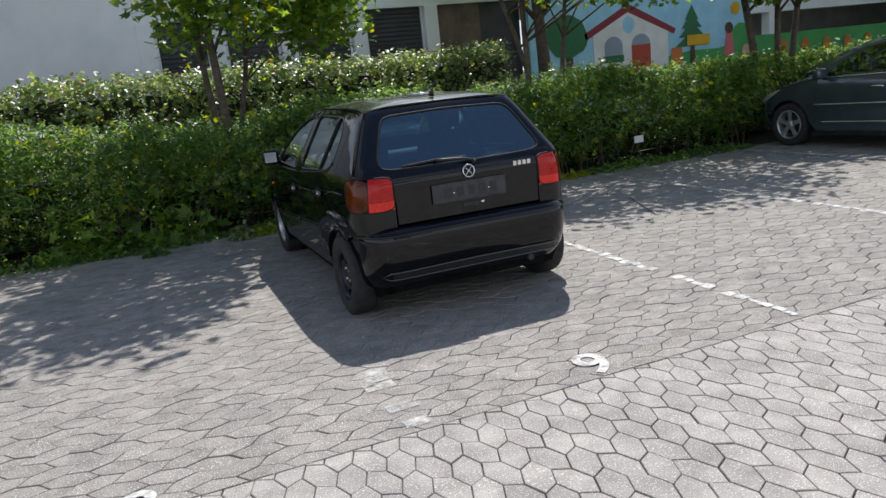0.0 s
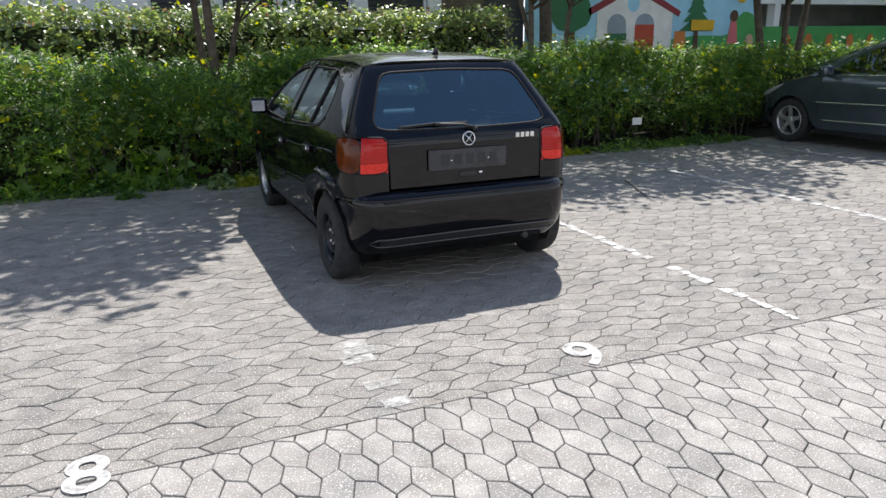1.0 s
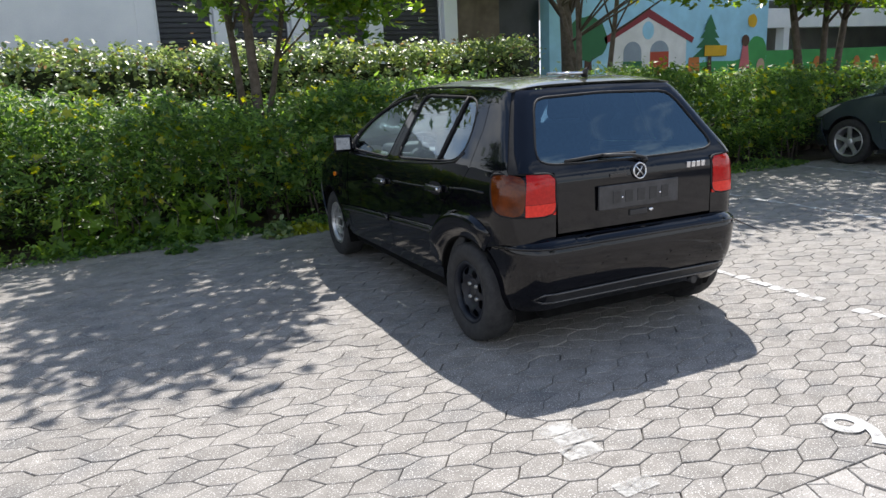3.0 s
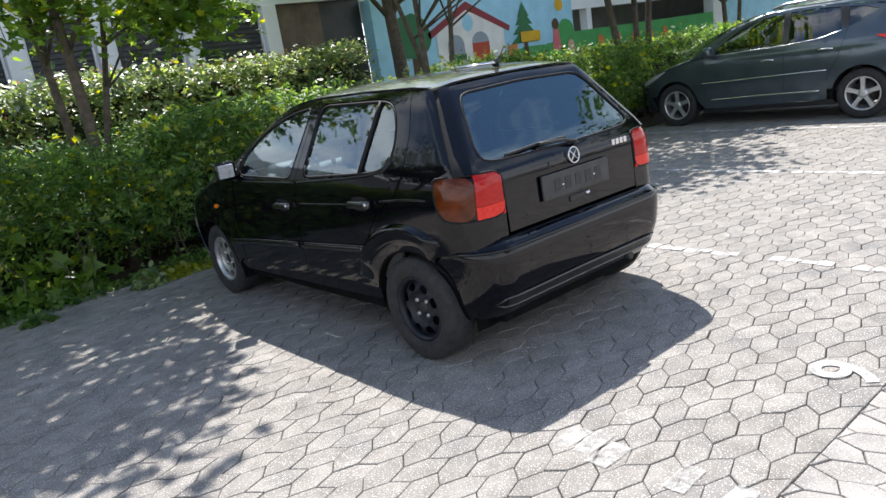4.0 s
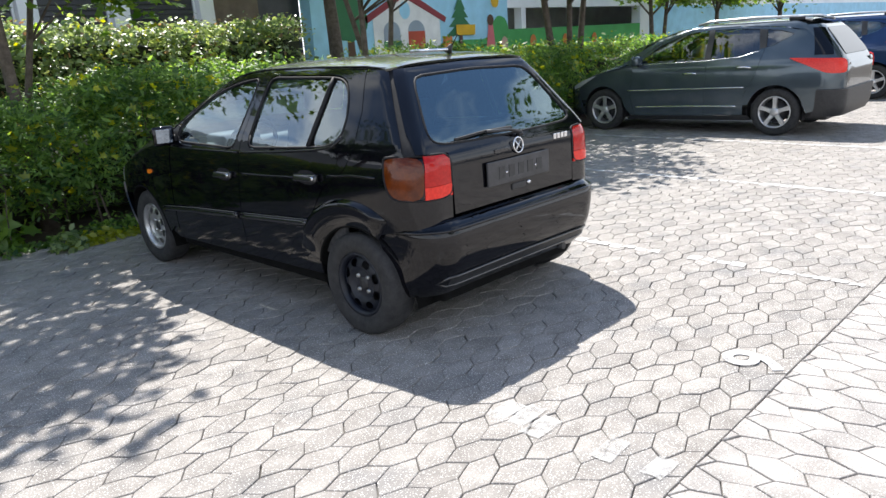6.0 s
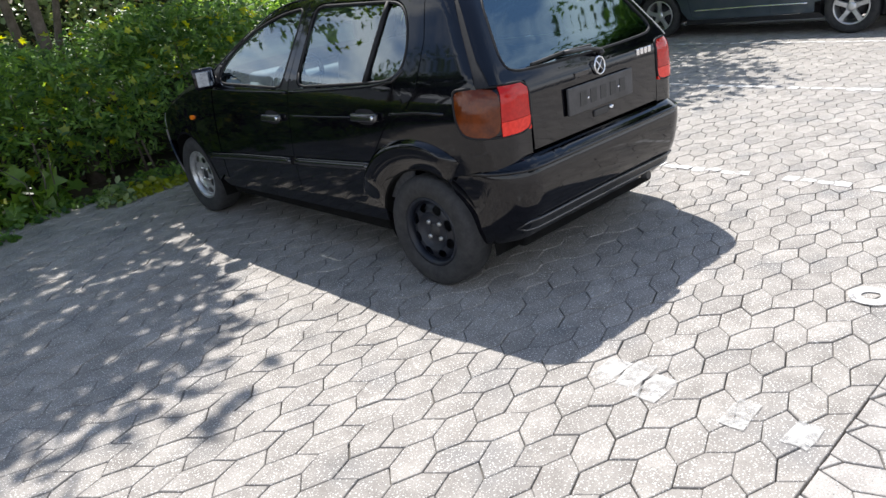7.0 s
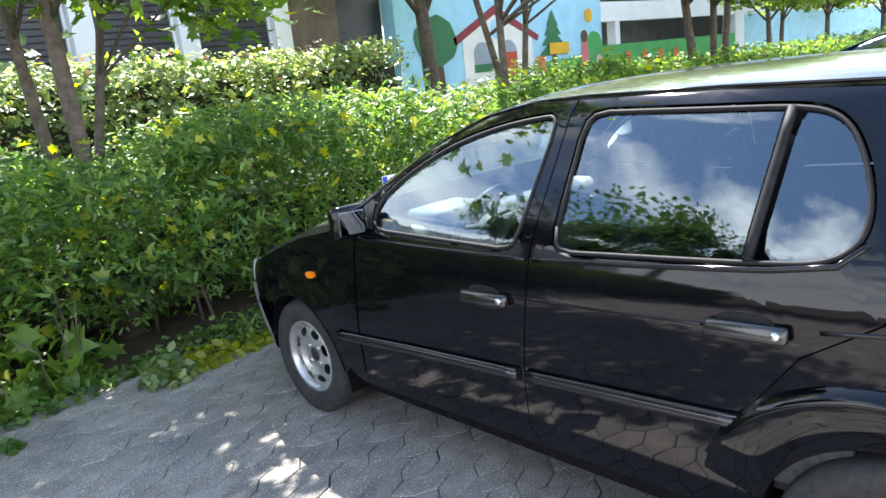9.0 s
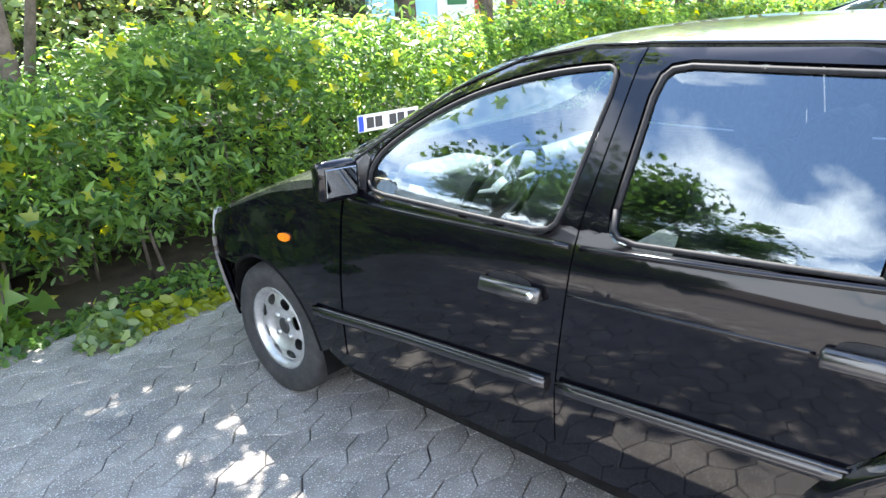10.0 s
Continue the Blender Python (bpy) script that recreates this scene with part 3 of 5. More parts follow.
mural = thing("mural_wall", "wall painted with a bright childlike village mural", "wall", kind="structure")
part("blue_wall", box_bm(6.62, 13.2, MY, MY + 0.35, -0.05, 2.95), M_BLUE, mural)


def painted(name, outline, material, lift=0):
    return part(name, flat_bm(outline, MY - 0.002 - 0.006 * lift, 0.005), material, mural)


painted("painted_meadow", [(8.4, 0.6), (13.19, 0.6), (13.19, 1.72), (12.7, 1.62), (12.1, 1.50), (11.3, 1.52), (10.6, 1.45), (9.5, 1.25), (8.4, 1.1)], M_GREEN)
painted("painted_bush", ellipse(12.85, 1.72, 0.35, 0.36, 20, 0.03), M_GREEN, 1)
painted("painted_tree_trunk", [(7.5, 0.7), (7.78, 0.7), (7.72, 1.8), (7.55, 1.8)], M_BROWN, 1)
painted("painted_tree", ellipse(7.6, 2.1, 0.56, 0.48, 26, 0.05), M_DARKGREEN, 2)
painted("painted_house", [(8.32, 1.1), (10.5, 1.1), (10.5, 2.06), (9.36, 2.6), (8.32, 2.1)], M_WHITE, 1)
painted("painted_roof", [(8.12, 1.98), (9.32, 2.55), (10.68, 1.96), (10.74, 2.08), (9.34, 2.74), (8.06, 2.12)], M_ROOF, 2)
painted("painted_round_window", ellipse(9.33, 2.26, 0.17, 0.2), M_BLUE, 2)
painted("painted_window", [(8.62, 1.55)] + [(8.88 + 0.26 * math.cos(a), 1.78 + 0.24 * math.sin(a)) for a in [math.pi * k / 10 for k in range(11)]][::-1] + [(9.14, 1.55)], M_GREY, 2)
painted("painted_flower_box", [(8.6, 1.42), (9.16, 1.42), (9.16, 1.58), (8.6, 1.58)], M_DARKGREEN, 3)
painted("painted_fanlight", [(9.40 + 0.28 + 0.28 * math.cos(a), 1.78 + 0.25 * math.sin(a)) for a in [math.pi * k / 10 for k in range(11)]], M_GREY, 2)
painted("painted_door", [(9.40, 1.15), (9.96, 1.15), (9.96, 1.78), (9.40, 1.78)], M_RED, 2)
painted("painted_pot", [(10.56, 1.2), (10.95, 1.2), (10.92, 1.62), (10.6, 1.62)], M_ORANGE, 2)
for k, (z, w) in enumerate(((1.62, 0.52), (1.84, 0.42), (2.06, 0.31), (2.25, 0.2))):
    painted("painted_fir", [(11.24 - w, z), (11.24 + w, z), (11.24, z + 0.36)], M_DARKGREEN, 1 + k)
painted("painted_fir_trunk", [(11.17, 1.2), (11.32, 1.2), (11.3, 1.64), (11.19, 1.64)], M_BROWN, 5)
painted("painted_sign", [(11.07, 1.64), (11.78, 1.63), (11.8, 1.88), (11.07, 1.89)], M_YELLOW, 6)
painted("painted_dress", [(12.26, 1.3), (12.62, 1.3), (12.53, 1.9), (12.36, 1.9)], M_PINK, 2)
painted("painted_disc", ellipse(12.44, 1.98, 0.13, 0.14), M_BROWN, 3)
painted("painted_sun", ellipse(12.66, 2.45, 0.16, 0.16, 14, 0.05), M_YELLOW, 1)
for x in (13.0, 14.3, 15.1, 15.9, 16.7, 17.5):
    painted("painted_blob", ellipse(x, 1.33 + 0.02 * math.sin(x), 0.14, 0.2), M_ORANGE if int(x * 10) % 2 else M_SKIN, 4)

ramp = thing("parking_ramp", "white concrete ramp with a green painted parapet", "ramp", kind="structure")
part("green_parapet", box_bm(13.2, 20.4, MY, MY + 0.3, -0.05, 1.72), M_GREEN, ramp)
part("ramp_slab", box_bm(13.2, 60.0, MY + 0.02, MY + 0.32, 2.28, 2.75), RENDERED, ramp)
part("back_wall", box_bm(13.2, 60.0, MY + 3.2, MY + 3.4, -0.05, 2.75), SHADE, ramp)
part("pillar", box_bm(13.85, 14.05, MY + 0.03, MY + 0.28, 1.72, 2.28), RENDERED, ramp)
part("pillar", box_bm(20.4, 21.0, MY - 0.02, MY + 0.32, -0.05, 2.72), RENDERED, ramp)
part("blue_wall", box_bm(21.0, 60.0, MY, MY + 0.3, -0.05, 2.28), M_BLUE, ramp)
part("floor_above", box_bm(6.6, 60.0, MY + 0.33, MY + 6, 2.97, 4.25), RENDERED, building)
for x in (7.2, 9.6, 12.0, 14.4, 16.8, 19.2, 21.6, 24.0, 26.4, 28.8, 31.2, 33.6, 36.0, 38.4):
    part("upper_window", box_bm(x, x + 1.7, MY + 0.28, MY + 0.36, 3.25, 3.95), DARKPANE, building)


# ---- car paint, glass, rubber ----
BLACK = surface("black_car_paint", (0.0015, 0.0015, 0.0025), (0.004, 0.004, 0.006), 3, 0.045, fine=300, spec=0.42)
# Dust, plus the pale sky reflection of roof and bonnet put into the colour.
DUSTY_SHEEN = surface("dusty_sheen_car_paint", (0.018, 0.020, 0.017), (0.075, 0.080, 0.062), 7, 0.20, fine=120, stain=(0.02, 0.021, 0.02), coat=0.6)
TRIMBLACK = surface("black_plastic", (0.010, 0.010, 0.012), (0.022, 0.022, 0.024), 30, 0.5, bump=0.2)
HANDLE = surface("handle_plastic", (0.012, 0.012, 0.013), (0.022, 0.022, 0.023), 30, 0.16, spec=0.8)
MOULDING = surface("body_moulding", (0.006, 0.006, 0.008), (0.012, 0.012, 0.014), 25, 0.16, spec=0.7)
LINER = surface("wheel_housing_liner", (0.004, 0.004, 0.004), (0.009, 0.009, 0.009), 20, 0.95, spec=0.08)
SPONGE = surface("tan_sponge", (0.40, 0.30, 0.18), (0.55, 0.43, 0.28), 30, 0.95, bump=0.6)
RUBBER = surface("tyre_rubber", (0.012, 0.012, 0.013), (0.032, 0.031, 0.031), 25, 0.85, bump=0.3)
SEAL = surface("window_seal", (0.010, 0.010, 0.011), (0.018, 0.018, 0.020), 40, 0.65, spec=0.2)
STEELBLACK = surface("black_steel_wheel", (0.005, 0.006, 0.010), (0.011, 0.014, 0.022), 20, 0.42, spec=0.35)
STEELSILVER = surface("silver_steel_wheel", (0.42, 0.42, 0.43), (0.58, 0.58, 0.58), 25, 0.38, metal=0.75, stain=(0.28, 0.26, 0.24))
ALLOY = surface("silver_alloy", (0.45, 0.45, 0.46), (0.6, 0.6, 0.6), 12, 0.35, metal=0.7)
CHROME = surface("chrome", (0.62, 0.62, 0.64), (0.75, 0.75, 0.76), 10, 0.12, metal=1.0)
MIRRORED = surface("mirror_glass", (0.20, 0.24, 0.29), (0.24, 0.28, 0.33), 5, 0.03, metal=1.0)
LAMP_RED = surface("red_lamp", (0.34, 0.008, 0.006), (0.46, 0.013, 0.010), 60, 0.10, spec=0.35)
LAMP_BRIGHT = surface("bright_red_lamp", (0.60, 0.02, 0.012), (0.74, 0.035, 0.02), 60, 0.10, spec=0.35)
LAMP_AMBER = surface("smoked_amber_lamp", (0.055, 0.011, 0.003), (0.125, 0.027, 0.005), 14, 0.09, spec=0.35)
AMBER = surface("amber_lamp", (0.75, 0.18, 0.01), (0.85, 0.24, 0.02), 60, 0.2, coat=0.5)
LAMP_CLEAR = surface("clear_lamp", (0.35, 0.36, 0.37), (0.5, 0.5, 0.5), 60, 0.15, coat=0.8)
CLOTH = surface("seat_cloth", (0.030, 0.032, 0.036), (0.065, 0.067, 0.072), 40, 0.9, bump=0.3)
DASH = surface("dashboard_plastic", (0.30, 0.31, 0.32), (0.40, 0.41, 0.42), 20, 0.6)
GLASS = glazing("car_glass", (0.50, 0.58, 0.60), cast=(0.86, 0.96, 1.0))
REARGLASS = glazing("tinted_rear_glass", (0.12, 0.22, 0.32), cast=(0.70, 0.92, 1.0))
GREYPAINT = surface("grey_metallic_paint", (0.060, 0.080, 0.094), (0.085, 0.108, 0.125), 3, 0.16, metal=0.5, coat=0.5, fine=400)
PLATEBLANK = surface("dark_plate_carrier", (0.02, 0.02, 0.022), (0.045, 0.045, 0.05), 14, 0.45)
BRASSY = surface("bolt_steel", (0.35, 0.34, 0.32), (0.5, 0.5, 0.48), 60, 0.4, metal=0.9)


# ---- car body: curves ----
def curve_at(v, xs, ys):
    """A smooth curve through the given stations (cubic, no overshoot)."""
    v = min(max(v, xs[0]), xs[-1])
    i = 0
    while i < len(xs) - 2 and v > xs[i + 1]:
        i += 1
    d = [(ys[k + 1] - ys[k]) / (xs[k + 1] - xs[k]) for k in range(len(xs) - 1)]

    def slope(k):
        if k == 0:
            return d[0]
        if k == len(xs) - 1:
            return d[-1]
        if d[k - 1] * d[k] <= 0:
            return 0.0
        return 2 * d[k - 1] * d[k] / (d[k - 1] + d[k])
    h = xs[i + 1] - xs[i]
    t = (v - xs[i]) / h
    m0, m1 = slope(i) * h, slope(i + 1) * h
    return (2 * t ** 3 - 3 * t * t + 1) * ys[i] + (t ** 3 - 2 * t * t + t) * m0 + (-2 * t ** 3 + 3 * t * t) * ys[i + 1] + (t ** 3 - t * t) * m1


class Shell:
    """A car body by level cuts: at each height a half width, a back end and a front end with rounded corners."""

    def __init__(self, width, back, front, rx, ry, fx, fy, taper_back=0.085, taper_front=0.09, y_back=0.5, y_front=1.9, span=1.0):
        self.width, self.back, self.front = width, back, front
        self.rx, self.ry, self.fx, self.fy = rx, ry, fx, fy
        self.tb, self.tf, self.yb, self.yf, self.span = taper_back, taper_front, y_back, y_front, span

    def half(self, y, z):
        a = min(max((self.yb - y) / self.span, 0), 1.3)
        b = min(max((y - self.yf) / 1.2, 0), 1.3)
        return curve_at(z, *self.width) - self.tb * a * a - self.tf * b * b

    def side(self, y, z):
        """The left flank at (y, z)."""
        w = self.half(y, z)
        yc, yf = curve_at(z, *self.back) + self.ry, curve_at(z, *self.front) - self.fy
        if y < yc:
            q = min((yc - y) / self.ry, 0.999)
            w = w - self.rx + self.rx * math.sqrt(1 - q * q)
        elif y > yf:
            q = min((y - yf) / self.fy, 0.999)
            w = w - self.fx + self.fx * math.sqrt(1 - q * q)
        return Vector((-w, y, z))

    def rear(self, x, z):
        """The back at (x, z)."""
        r = curve_at(z, *self.back)
        w = self.half(r + self.ry * 0.3, z) - self.rx
        q = min(max((abs(x) - w) / self.rx, 0), 0.999)
        return Vector((x, r + self.ry * (1 - math.sqrt(1 - q * q)), z))

    def nose(self, x, z):
        """The front at (x, z)."""
        f = curve_at(z, *self.front)
        w = self.half(f - self.fy * 0.3, z) - self.fx
        q = min(max((abs(x) - w) / self.fx, 0), 0.999)
        return Vector((x, f - self.fy * (1 - math.sqrt(1 - q * q)) - 0.02 * (x / 0.7) ** 2, z))

    def wrap(self, u, z):
        """Round the back left corner: u metres from the corner's middle, forwards along the flank if positive."""
        arc = 0.78 * (self.rx + self.ry)
        r = curve_at(z, *self.back)
        w = self.half(r + self.ry, z)
        t = u / arc + 0.5
        if t < 0:
            x = -(w - self.rx) + (-u - arc / 2)
            return Vector((x, r, z))
        if t > 1:
            y = r + self.ry + (u - arc / 2)
            return Vector((-self.half(y, z), y, z))
        a = t * math.pi / 2
        x = -(w - self.rx) - self.rx * math.sin(a)
        return Vector((x, r + self.ry * (1 - math.cos(a)), z))


def rounded(pts, times=2, cut=0.25):
    """A closed outline with its corners eased."""
    for _ in range(times):
        out = []
        for a, b in zip(pts, pts[1:] + pts[:1]):
            L = math.dist(a, b)
            c = min(cut, 0.035 / L) if L > 0.14 else cut
            out += [(a[0] + (b[0] - a[0]) * c, a[1] + (b[1] - a[1]) * c), (b[0] + (a[0] - b[0]) * c, b[1] + (a[1] - b[1]) * c)]
        pts = out
    return pts


def panel_bm(loops, place, lift=0.0, step=0.04, lip=0.012, mirror=False):
    """A bent sheet: flat loops (outline, then holes) cut into a fine net and laid onto the surface place(u, v)."""
    bm = bmesh.new()
    for loop in loops:
        vs = [bm.verts.new((u, v, 0)) for u, v in loop]
        for a, b in zip(vs, vs[1:] + vs[:1]):
            bm.edges.new((a, b))
    bmesh.ops.triangle_fill(bm, edges=bm.edges[:], use_beauty=True, use_dissolve=False, normal=(0, 0, 1))
    us, vs = [p[0] for p in loops[0]], [p[1] for p in loops[0]]
    for axis, lo, hi in ((0, min(us), max(us)), (1, min(vs), max(vs))):
        k = math.floor(lo / step) + 1
        while k * step < hi - 1e-4:
            co = [0.0, 0.0, 0.0]
            no = [0.0, 0.0, 0.0]
            co[axis], no[axis] = k * step, 1.0
            bmesh.ops.bisect_plane(bm, geom=bm.verts[:] + bm.edges[:] + bm.faces[:], dist=1e-5, plane_co=co, plane_no=no)
            k += 1
    e = 0.002
    normals = {}
    for v in bm.verts:
        u, w = v.co.x, v.co.y
        p = place(u, w)
        n = (place(u + e, w) - place(u - e, w)).cross(place(u, w + e) - place(u, w - e))
        n = n.normalized() if n.length > 1e-12 else Vector((0, 0, 1))
        normals[v] = n
        v.co = p
    mid = sum((v.co for v in bm.verts), Vector()) / len(bm.verts)
    out = sum(normals.values(), Vector())
    flip = -1 if out.dot(mid - Vector((0, 1.2, 0.4))) < 0 else 1
    vn = {}
    for v in list(bm.verts):
        n = normals[v] * flip
        v.co = v.co + n * lift
        vn[v] = n
    for f in bm.faces:
        f.normal_update()
        if f.normal.dot(vn[f.verts[0]]) < 0:
            f.normal_flip()
    if lip:
        rim = [ed for ed in bm.edges if len(ed.link_faces) == 1]
        g = bmesh.ops.extrude_edge_only(bm, edges=rim)
        moved = [x for x in g["geom"] if isinstance(x, bmesh.types.BMVert)]
        for v in moved:
            for ed in v.link_edges:
                o = ed.other_vert(v)
                if o in vn and (o.co - v.co).length < 1e-7:
                    v.co = v.co - vn[o] * lip
                    vn[v] = vn[o]
                    break
    for f in bm.faces:
        f.smooth = True
    if mirror:
        for v in bm.verts:
            v.co.x = -v.co.x
        bmesh.ops.reverse_faces(bm, faces=bm.faces[:])
    return bm


def panel(name, loops, place, material, parent, lift=0.0, step=0.04, lip=0.012, label="", mirror=False):
    bm = panel_bm(loops, place, lift, step, lip, mirror)
    ob = part(name, bm, material, parent, label)
    ob.data.set_sharp_from_angle(angle=radians(50))
    return ob


def both(name, loops, place, material, parent, **kw):
    """The panel and its twin on the other flank."""
    panel(name, loops, place, material, parent, mirror=True, **kw)
    return panel(name, loops, place, material, parent, **kw)


def strip(name, line, place, radius, material, parent, lift=0.0, mirror=False, closed=False, flat=1.0, label=""):
    """A bead or moulding along a line of (u, v) on a surface."""
    pts = []
    dense = []
    seq = line + line[:1] if closed else line
    for a, b in zip(seq, seq[1:]):
        k = max(1, int(math.dist(a, b) / 0.05))
        dense += [(a[0] + (b[0] - a[0]) * i / k, a[1] + (b[1] - a[1]) * i / k) for i in range(k)]
    dense.append(seq[-1])
    e = 0.002
    for u, v in dense:
        p = place(u, v)
        n = (place(u + e, v) - place(u - e, v)).cross(place(u, v + e) - place(u, v - e))
        n = n.normalized() if n.length > 1e-12 else Vector((-1, 0, 0))
        if n.dot(p - Vector((0, 1.2, 0.4))) < 0:
            n = -n
        pts.append(p + n * lift)
    bm = tube_bm(pts, radius, 8)
    if mirror:
        for v in bm.verts:
            v.co.x = -v.co.x
        bmesh.ops.reverse_faces(bm, faces=bm.faces[:])
    return part(name, bm, material, parent, label)


def lathe_bm(profile, sides=40, axis="x", centre=(0, 0, 0), holes=None):
    """A profile of (radius, along the axis), turned; holes(angle, radius) true leaves a face out."""
    bm = bmesh.new()
    rings = []
    for r, a in profile:
        ring = []
        for k in range(sides):
            t = 2 * math.pi * k / sides
            ring.append(bm.verts.new((centre[0] + a, centre[1] + r * math.cos(t), centre[2] + r * math.sin(t))))
        rings.append(ring)
    for i, (a, b) in enumerate(zip(rings, rings[1:])):
        rm = (profile[i][0] + profile[i + 1][0]) / 2
        for k in range(sides):
            if holes and holes(2 * math.pi * (k + 0.5) / sides, rm):
                continue
            f = bm.faces.new((a[k], a[(k + 1) % sides], b[(k + 1) % sides], b[k]))
            f.smooth = True
    bmesh.ops.recalc_face_normals(bm, faces=bm.faces[:])
    return bm


def wheel(parent, x, y, r, rim_r, width, rim_mat, kind, out):
    """A wheel at (x, y): out is -1 for the left flank. kind: steel with holes, or alloy with five spokes."""
    w = new("wheel")
    w.parent = parent
    w.matrix_basis = pose(x, y, r)
    hw = width / 2
    o = out

    def prof(p):
        return [(rr, o * a) for rr, a in p]
    part("tyre", lathe_bm(prof([(rim_r, hw * 0.75), (rim_r + 0.012, hw * 0.93), (r - 0.055, hw * 1.05), (r - 0.022, hw * 0.98), (r - 0.006, hw * 0.86), (r, hw * 0.6), (r, 0), (r, -hw * 0.6), (r - 0.01, -hw * 0.9), (rim_r, -hw)]), 56), RUBBER, w)
    rimp = [(rim_r + 0.006, hw * 0.80), (rim_r + 0.004, hw * 0.88), (rim_r - 0.010, hw * 0.86), (rim_r - 0.018, hw * 0.55), (rim_r - 0.024, -hw * 0.9)]
    part("rim", lathe_bm(prof(rimp), 48), rim_mat, w)
    part("brake_drum", lathe_bm(prof([(0.0, 0.0), (rim_r * 0.72, 0.0), (rim_r * 0.72, -0.05)]), 28), TRIMBLACK, w)
    if kind == "steel":
        steps = [0.035, 0.060, 0.075, 0.090] + [0.097 + 0.0025 * k for k in range(17)] + [0.144, rim_r - 0.018]
        shape = [(s, hw * curve_at(s, [0.03, 0.07, 0.10, 0.125, 0.15], [0.50, 0.46, 0.72, 0.66, 0.46])) for s in steps]

        def hole(t, rm):
            k = (t * 8 / (2 * math.pi)) % 1.0
            return abs(k - 0.5) * 2 * math.pi / 8 * 0.118 < 0.028 * math.sqrt(max(0, 1 - ((rm - 0.118) / 0.021) ** 2)) if abs(rm - 0.118) < 0.021 else False
        disc = part("disc", lathe_bm(prof(shape), 240, holes=hole), rim_mat, w)
        part("hub", lathe_bm(prof([(0.0, hw * 0.56), (0.024, hw * 0.56), (0.033, hw * 0.52), (0.036, hw * 0.40)]), 20), TRIMBLACK, w)
        for k in range(4):
            a = math.pi / 4 + k * math.pi / 2
            b = lathe_bm([(0.0, o * (hw * 0.60)), (0.010, o * (hw * 0.62)), (0.012, o * (hw * 0.45))], 8, centre=(0, 0.052 * math.cos(a), 0.052 * math.sin(a)))
            part("bolt", b, BRASSY, w)
    else:
        part("hub", lathe_bm(prof([(0.0, hw * 0.80), (0.03, hw * 0.80), (0.06, hw * 0.72), (0.065, hw * 0.3)]), 24), rim_mat, w)
        for k in range(5):
            a = math.pi / 2 + k * 2 * math.pi / 5
            bm = bmesh.new()
            rows = []
            for s, half, z in ((0.04, 0.036, 0.72), (0.10, 0.028, 0.78), (rim_r - 0.012, 0.034, 0.84)):
                rows.append([bm.verts.new((o * hw * zz, s * math.cos(a) - q * math.sin(a), s * math.sin(a) + q * math.cos(a))) for q, zz in ((-half, z - 0.25), (-half * 0.8, z), (half * 0.8, z), (half, z - 0.25))])
            for p, q in zip(rows, rows[1:]):
                for i in range(3):
                    bm.faces.new((p[i], p[i + 1], q[i + 1], q[i]))
            bmesh.ops.recalc_face_normals(bm, faces=bm.faces[:])
            part("spoke", bm, rim_mat, w)
    return w


def arch(cy, cz, r, a0, a1, n=18):
    return [(cy + r * math.cos(radians(a0 + (a1 - a0) * k / n)), cz + r * math.sin(radians(a0 + (a1 - a0) * k / n))) for k in range(n + 1)]


def offset_loop(pts, d):
    """The outline drawn in by d."""
    area = sum(a[0] * b[1] - b[0] * a[1] for a, b in zip(pts, pts[1:] + pts[:1]))
    s = 1 if area > 0 else -1
    out = []
    n = len(pts)
    for i in range(n):
        p, q, r = Vector(pts[i - 1]), Vector(pts[i]), Vector(pts[(i + 1) % n])
        e1, e2 = (q - p).normalized(), (r - q).normalized()
        n1, n2 = Vector((-e1.y, e1.x)) * s, Vector((-e2.y, e2.x)) * s
        m = (n1 + n2)
        m = m / max(m.length_squared / 2, 0.5)
        out.append(tuple(q + m * d))
    return out


# ---- the black hatchback ----
LOW = Shell(([0.15, 0.24, 0.35, 0.56, 0.64, 0.80, 0.90, 0.97], [0.765, 0.785, 0.805, 0.824, 0.826, 0.822, 0.812, 0.792]),
            ([0.15, 0.30, 0.62, 0.90, 0.98, 1.10], [-0.36, -0.42, -0.445, -0.44, -0.395, -0.30]),
            ([0.15, 0.30, 0.50, 0.62, 0.75, 0.95], [2.98, 3.08, 3.12, 3.10, 3.02, 2.9]), 0.17, 0.20, 0.34, 0.42)
UP = Shell(([0.90, 0.97, 1.05, 1.20, 1.30, 1.345, 1.372, 1.388], [0.812, 0.792, 0.750, 0.664, 0.606, 0.572, 0.53, 0.485]),
           ([0.62, 0.90, 0.98, 1.10, 1.30, 1.345, 1.372, 1.388], [-0.445, -0.44, -0.395, -0.305, -0.155, -0.115, -0.07, -0.01]),
           ([0.90, 0.96, 1.056, 1.16, 1.23, 1.30, 1.345, 1.372, 1.388], [2.34, 2.20, 1.98, 1.80, 1.67, 1.52, 1.38, 1.22, 1.06]), 0.085, 0.11, 0.30, 0.24)
car = thing("hatchback", "black five-door hatchback with dusty paint parked on pale pavers", "car")


def low(y, z):
    return LOW.side(y, z)


def body_side(y, z):
    return LOW.side(y, z) if z < 0.90 else (UP.side(y, z) if z > 0.97 else LOW.side(y, z).lerp(UP.side(y, z), (z - 0.90) / 0.07))


def rear_face(x, z):
    return UP.rear(x, z) if z > 0.62 else LOW.rear(x, z)


G = 0.0022
WC = 0.275
R_ARCH, F_ARCH = 0.315, 0.315
Y_F = 2.407
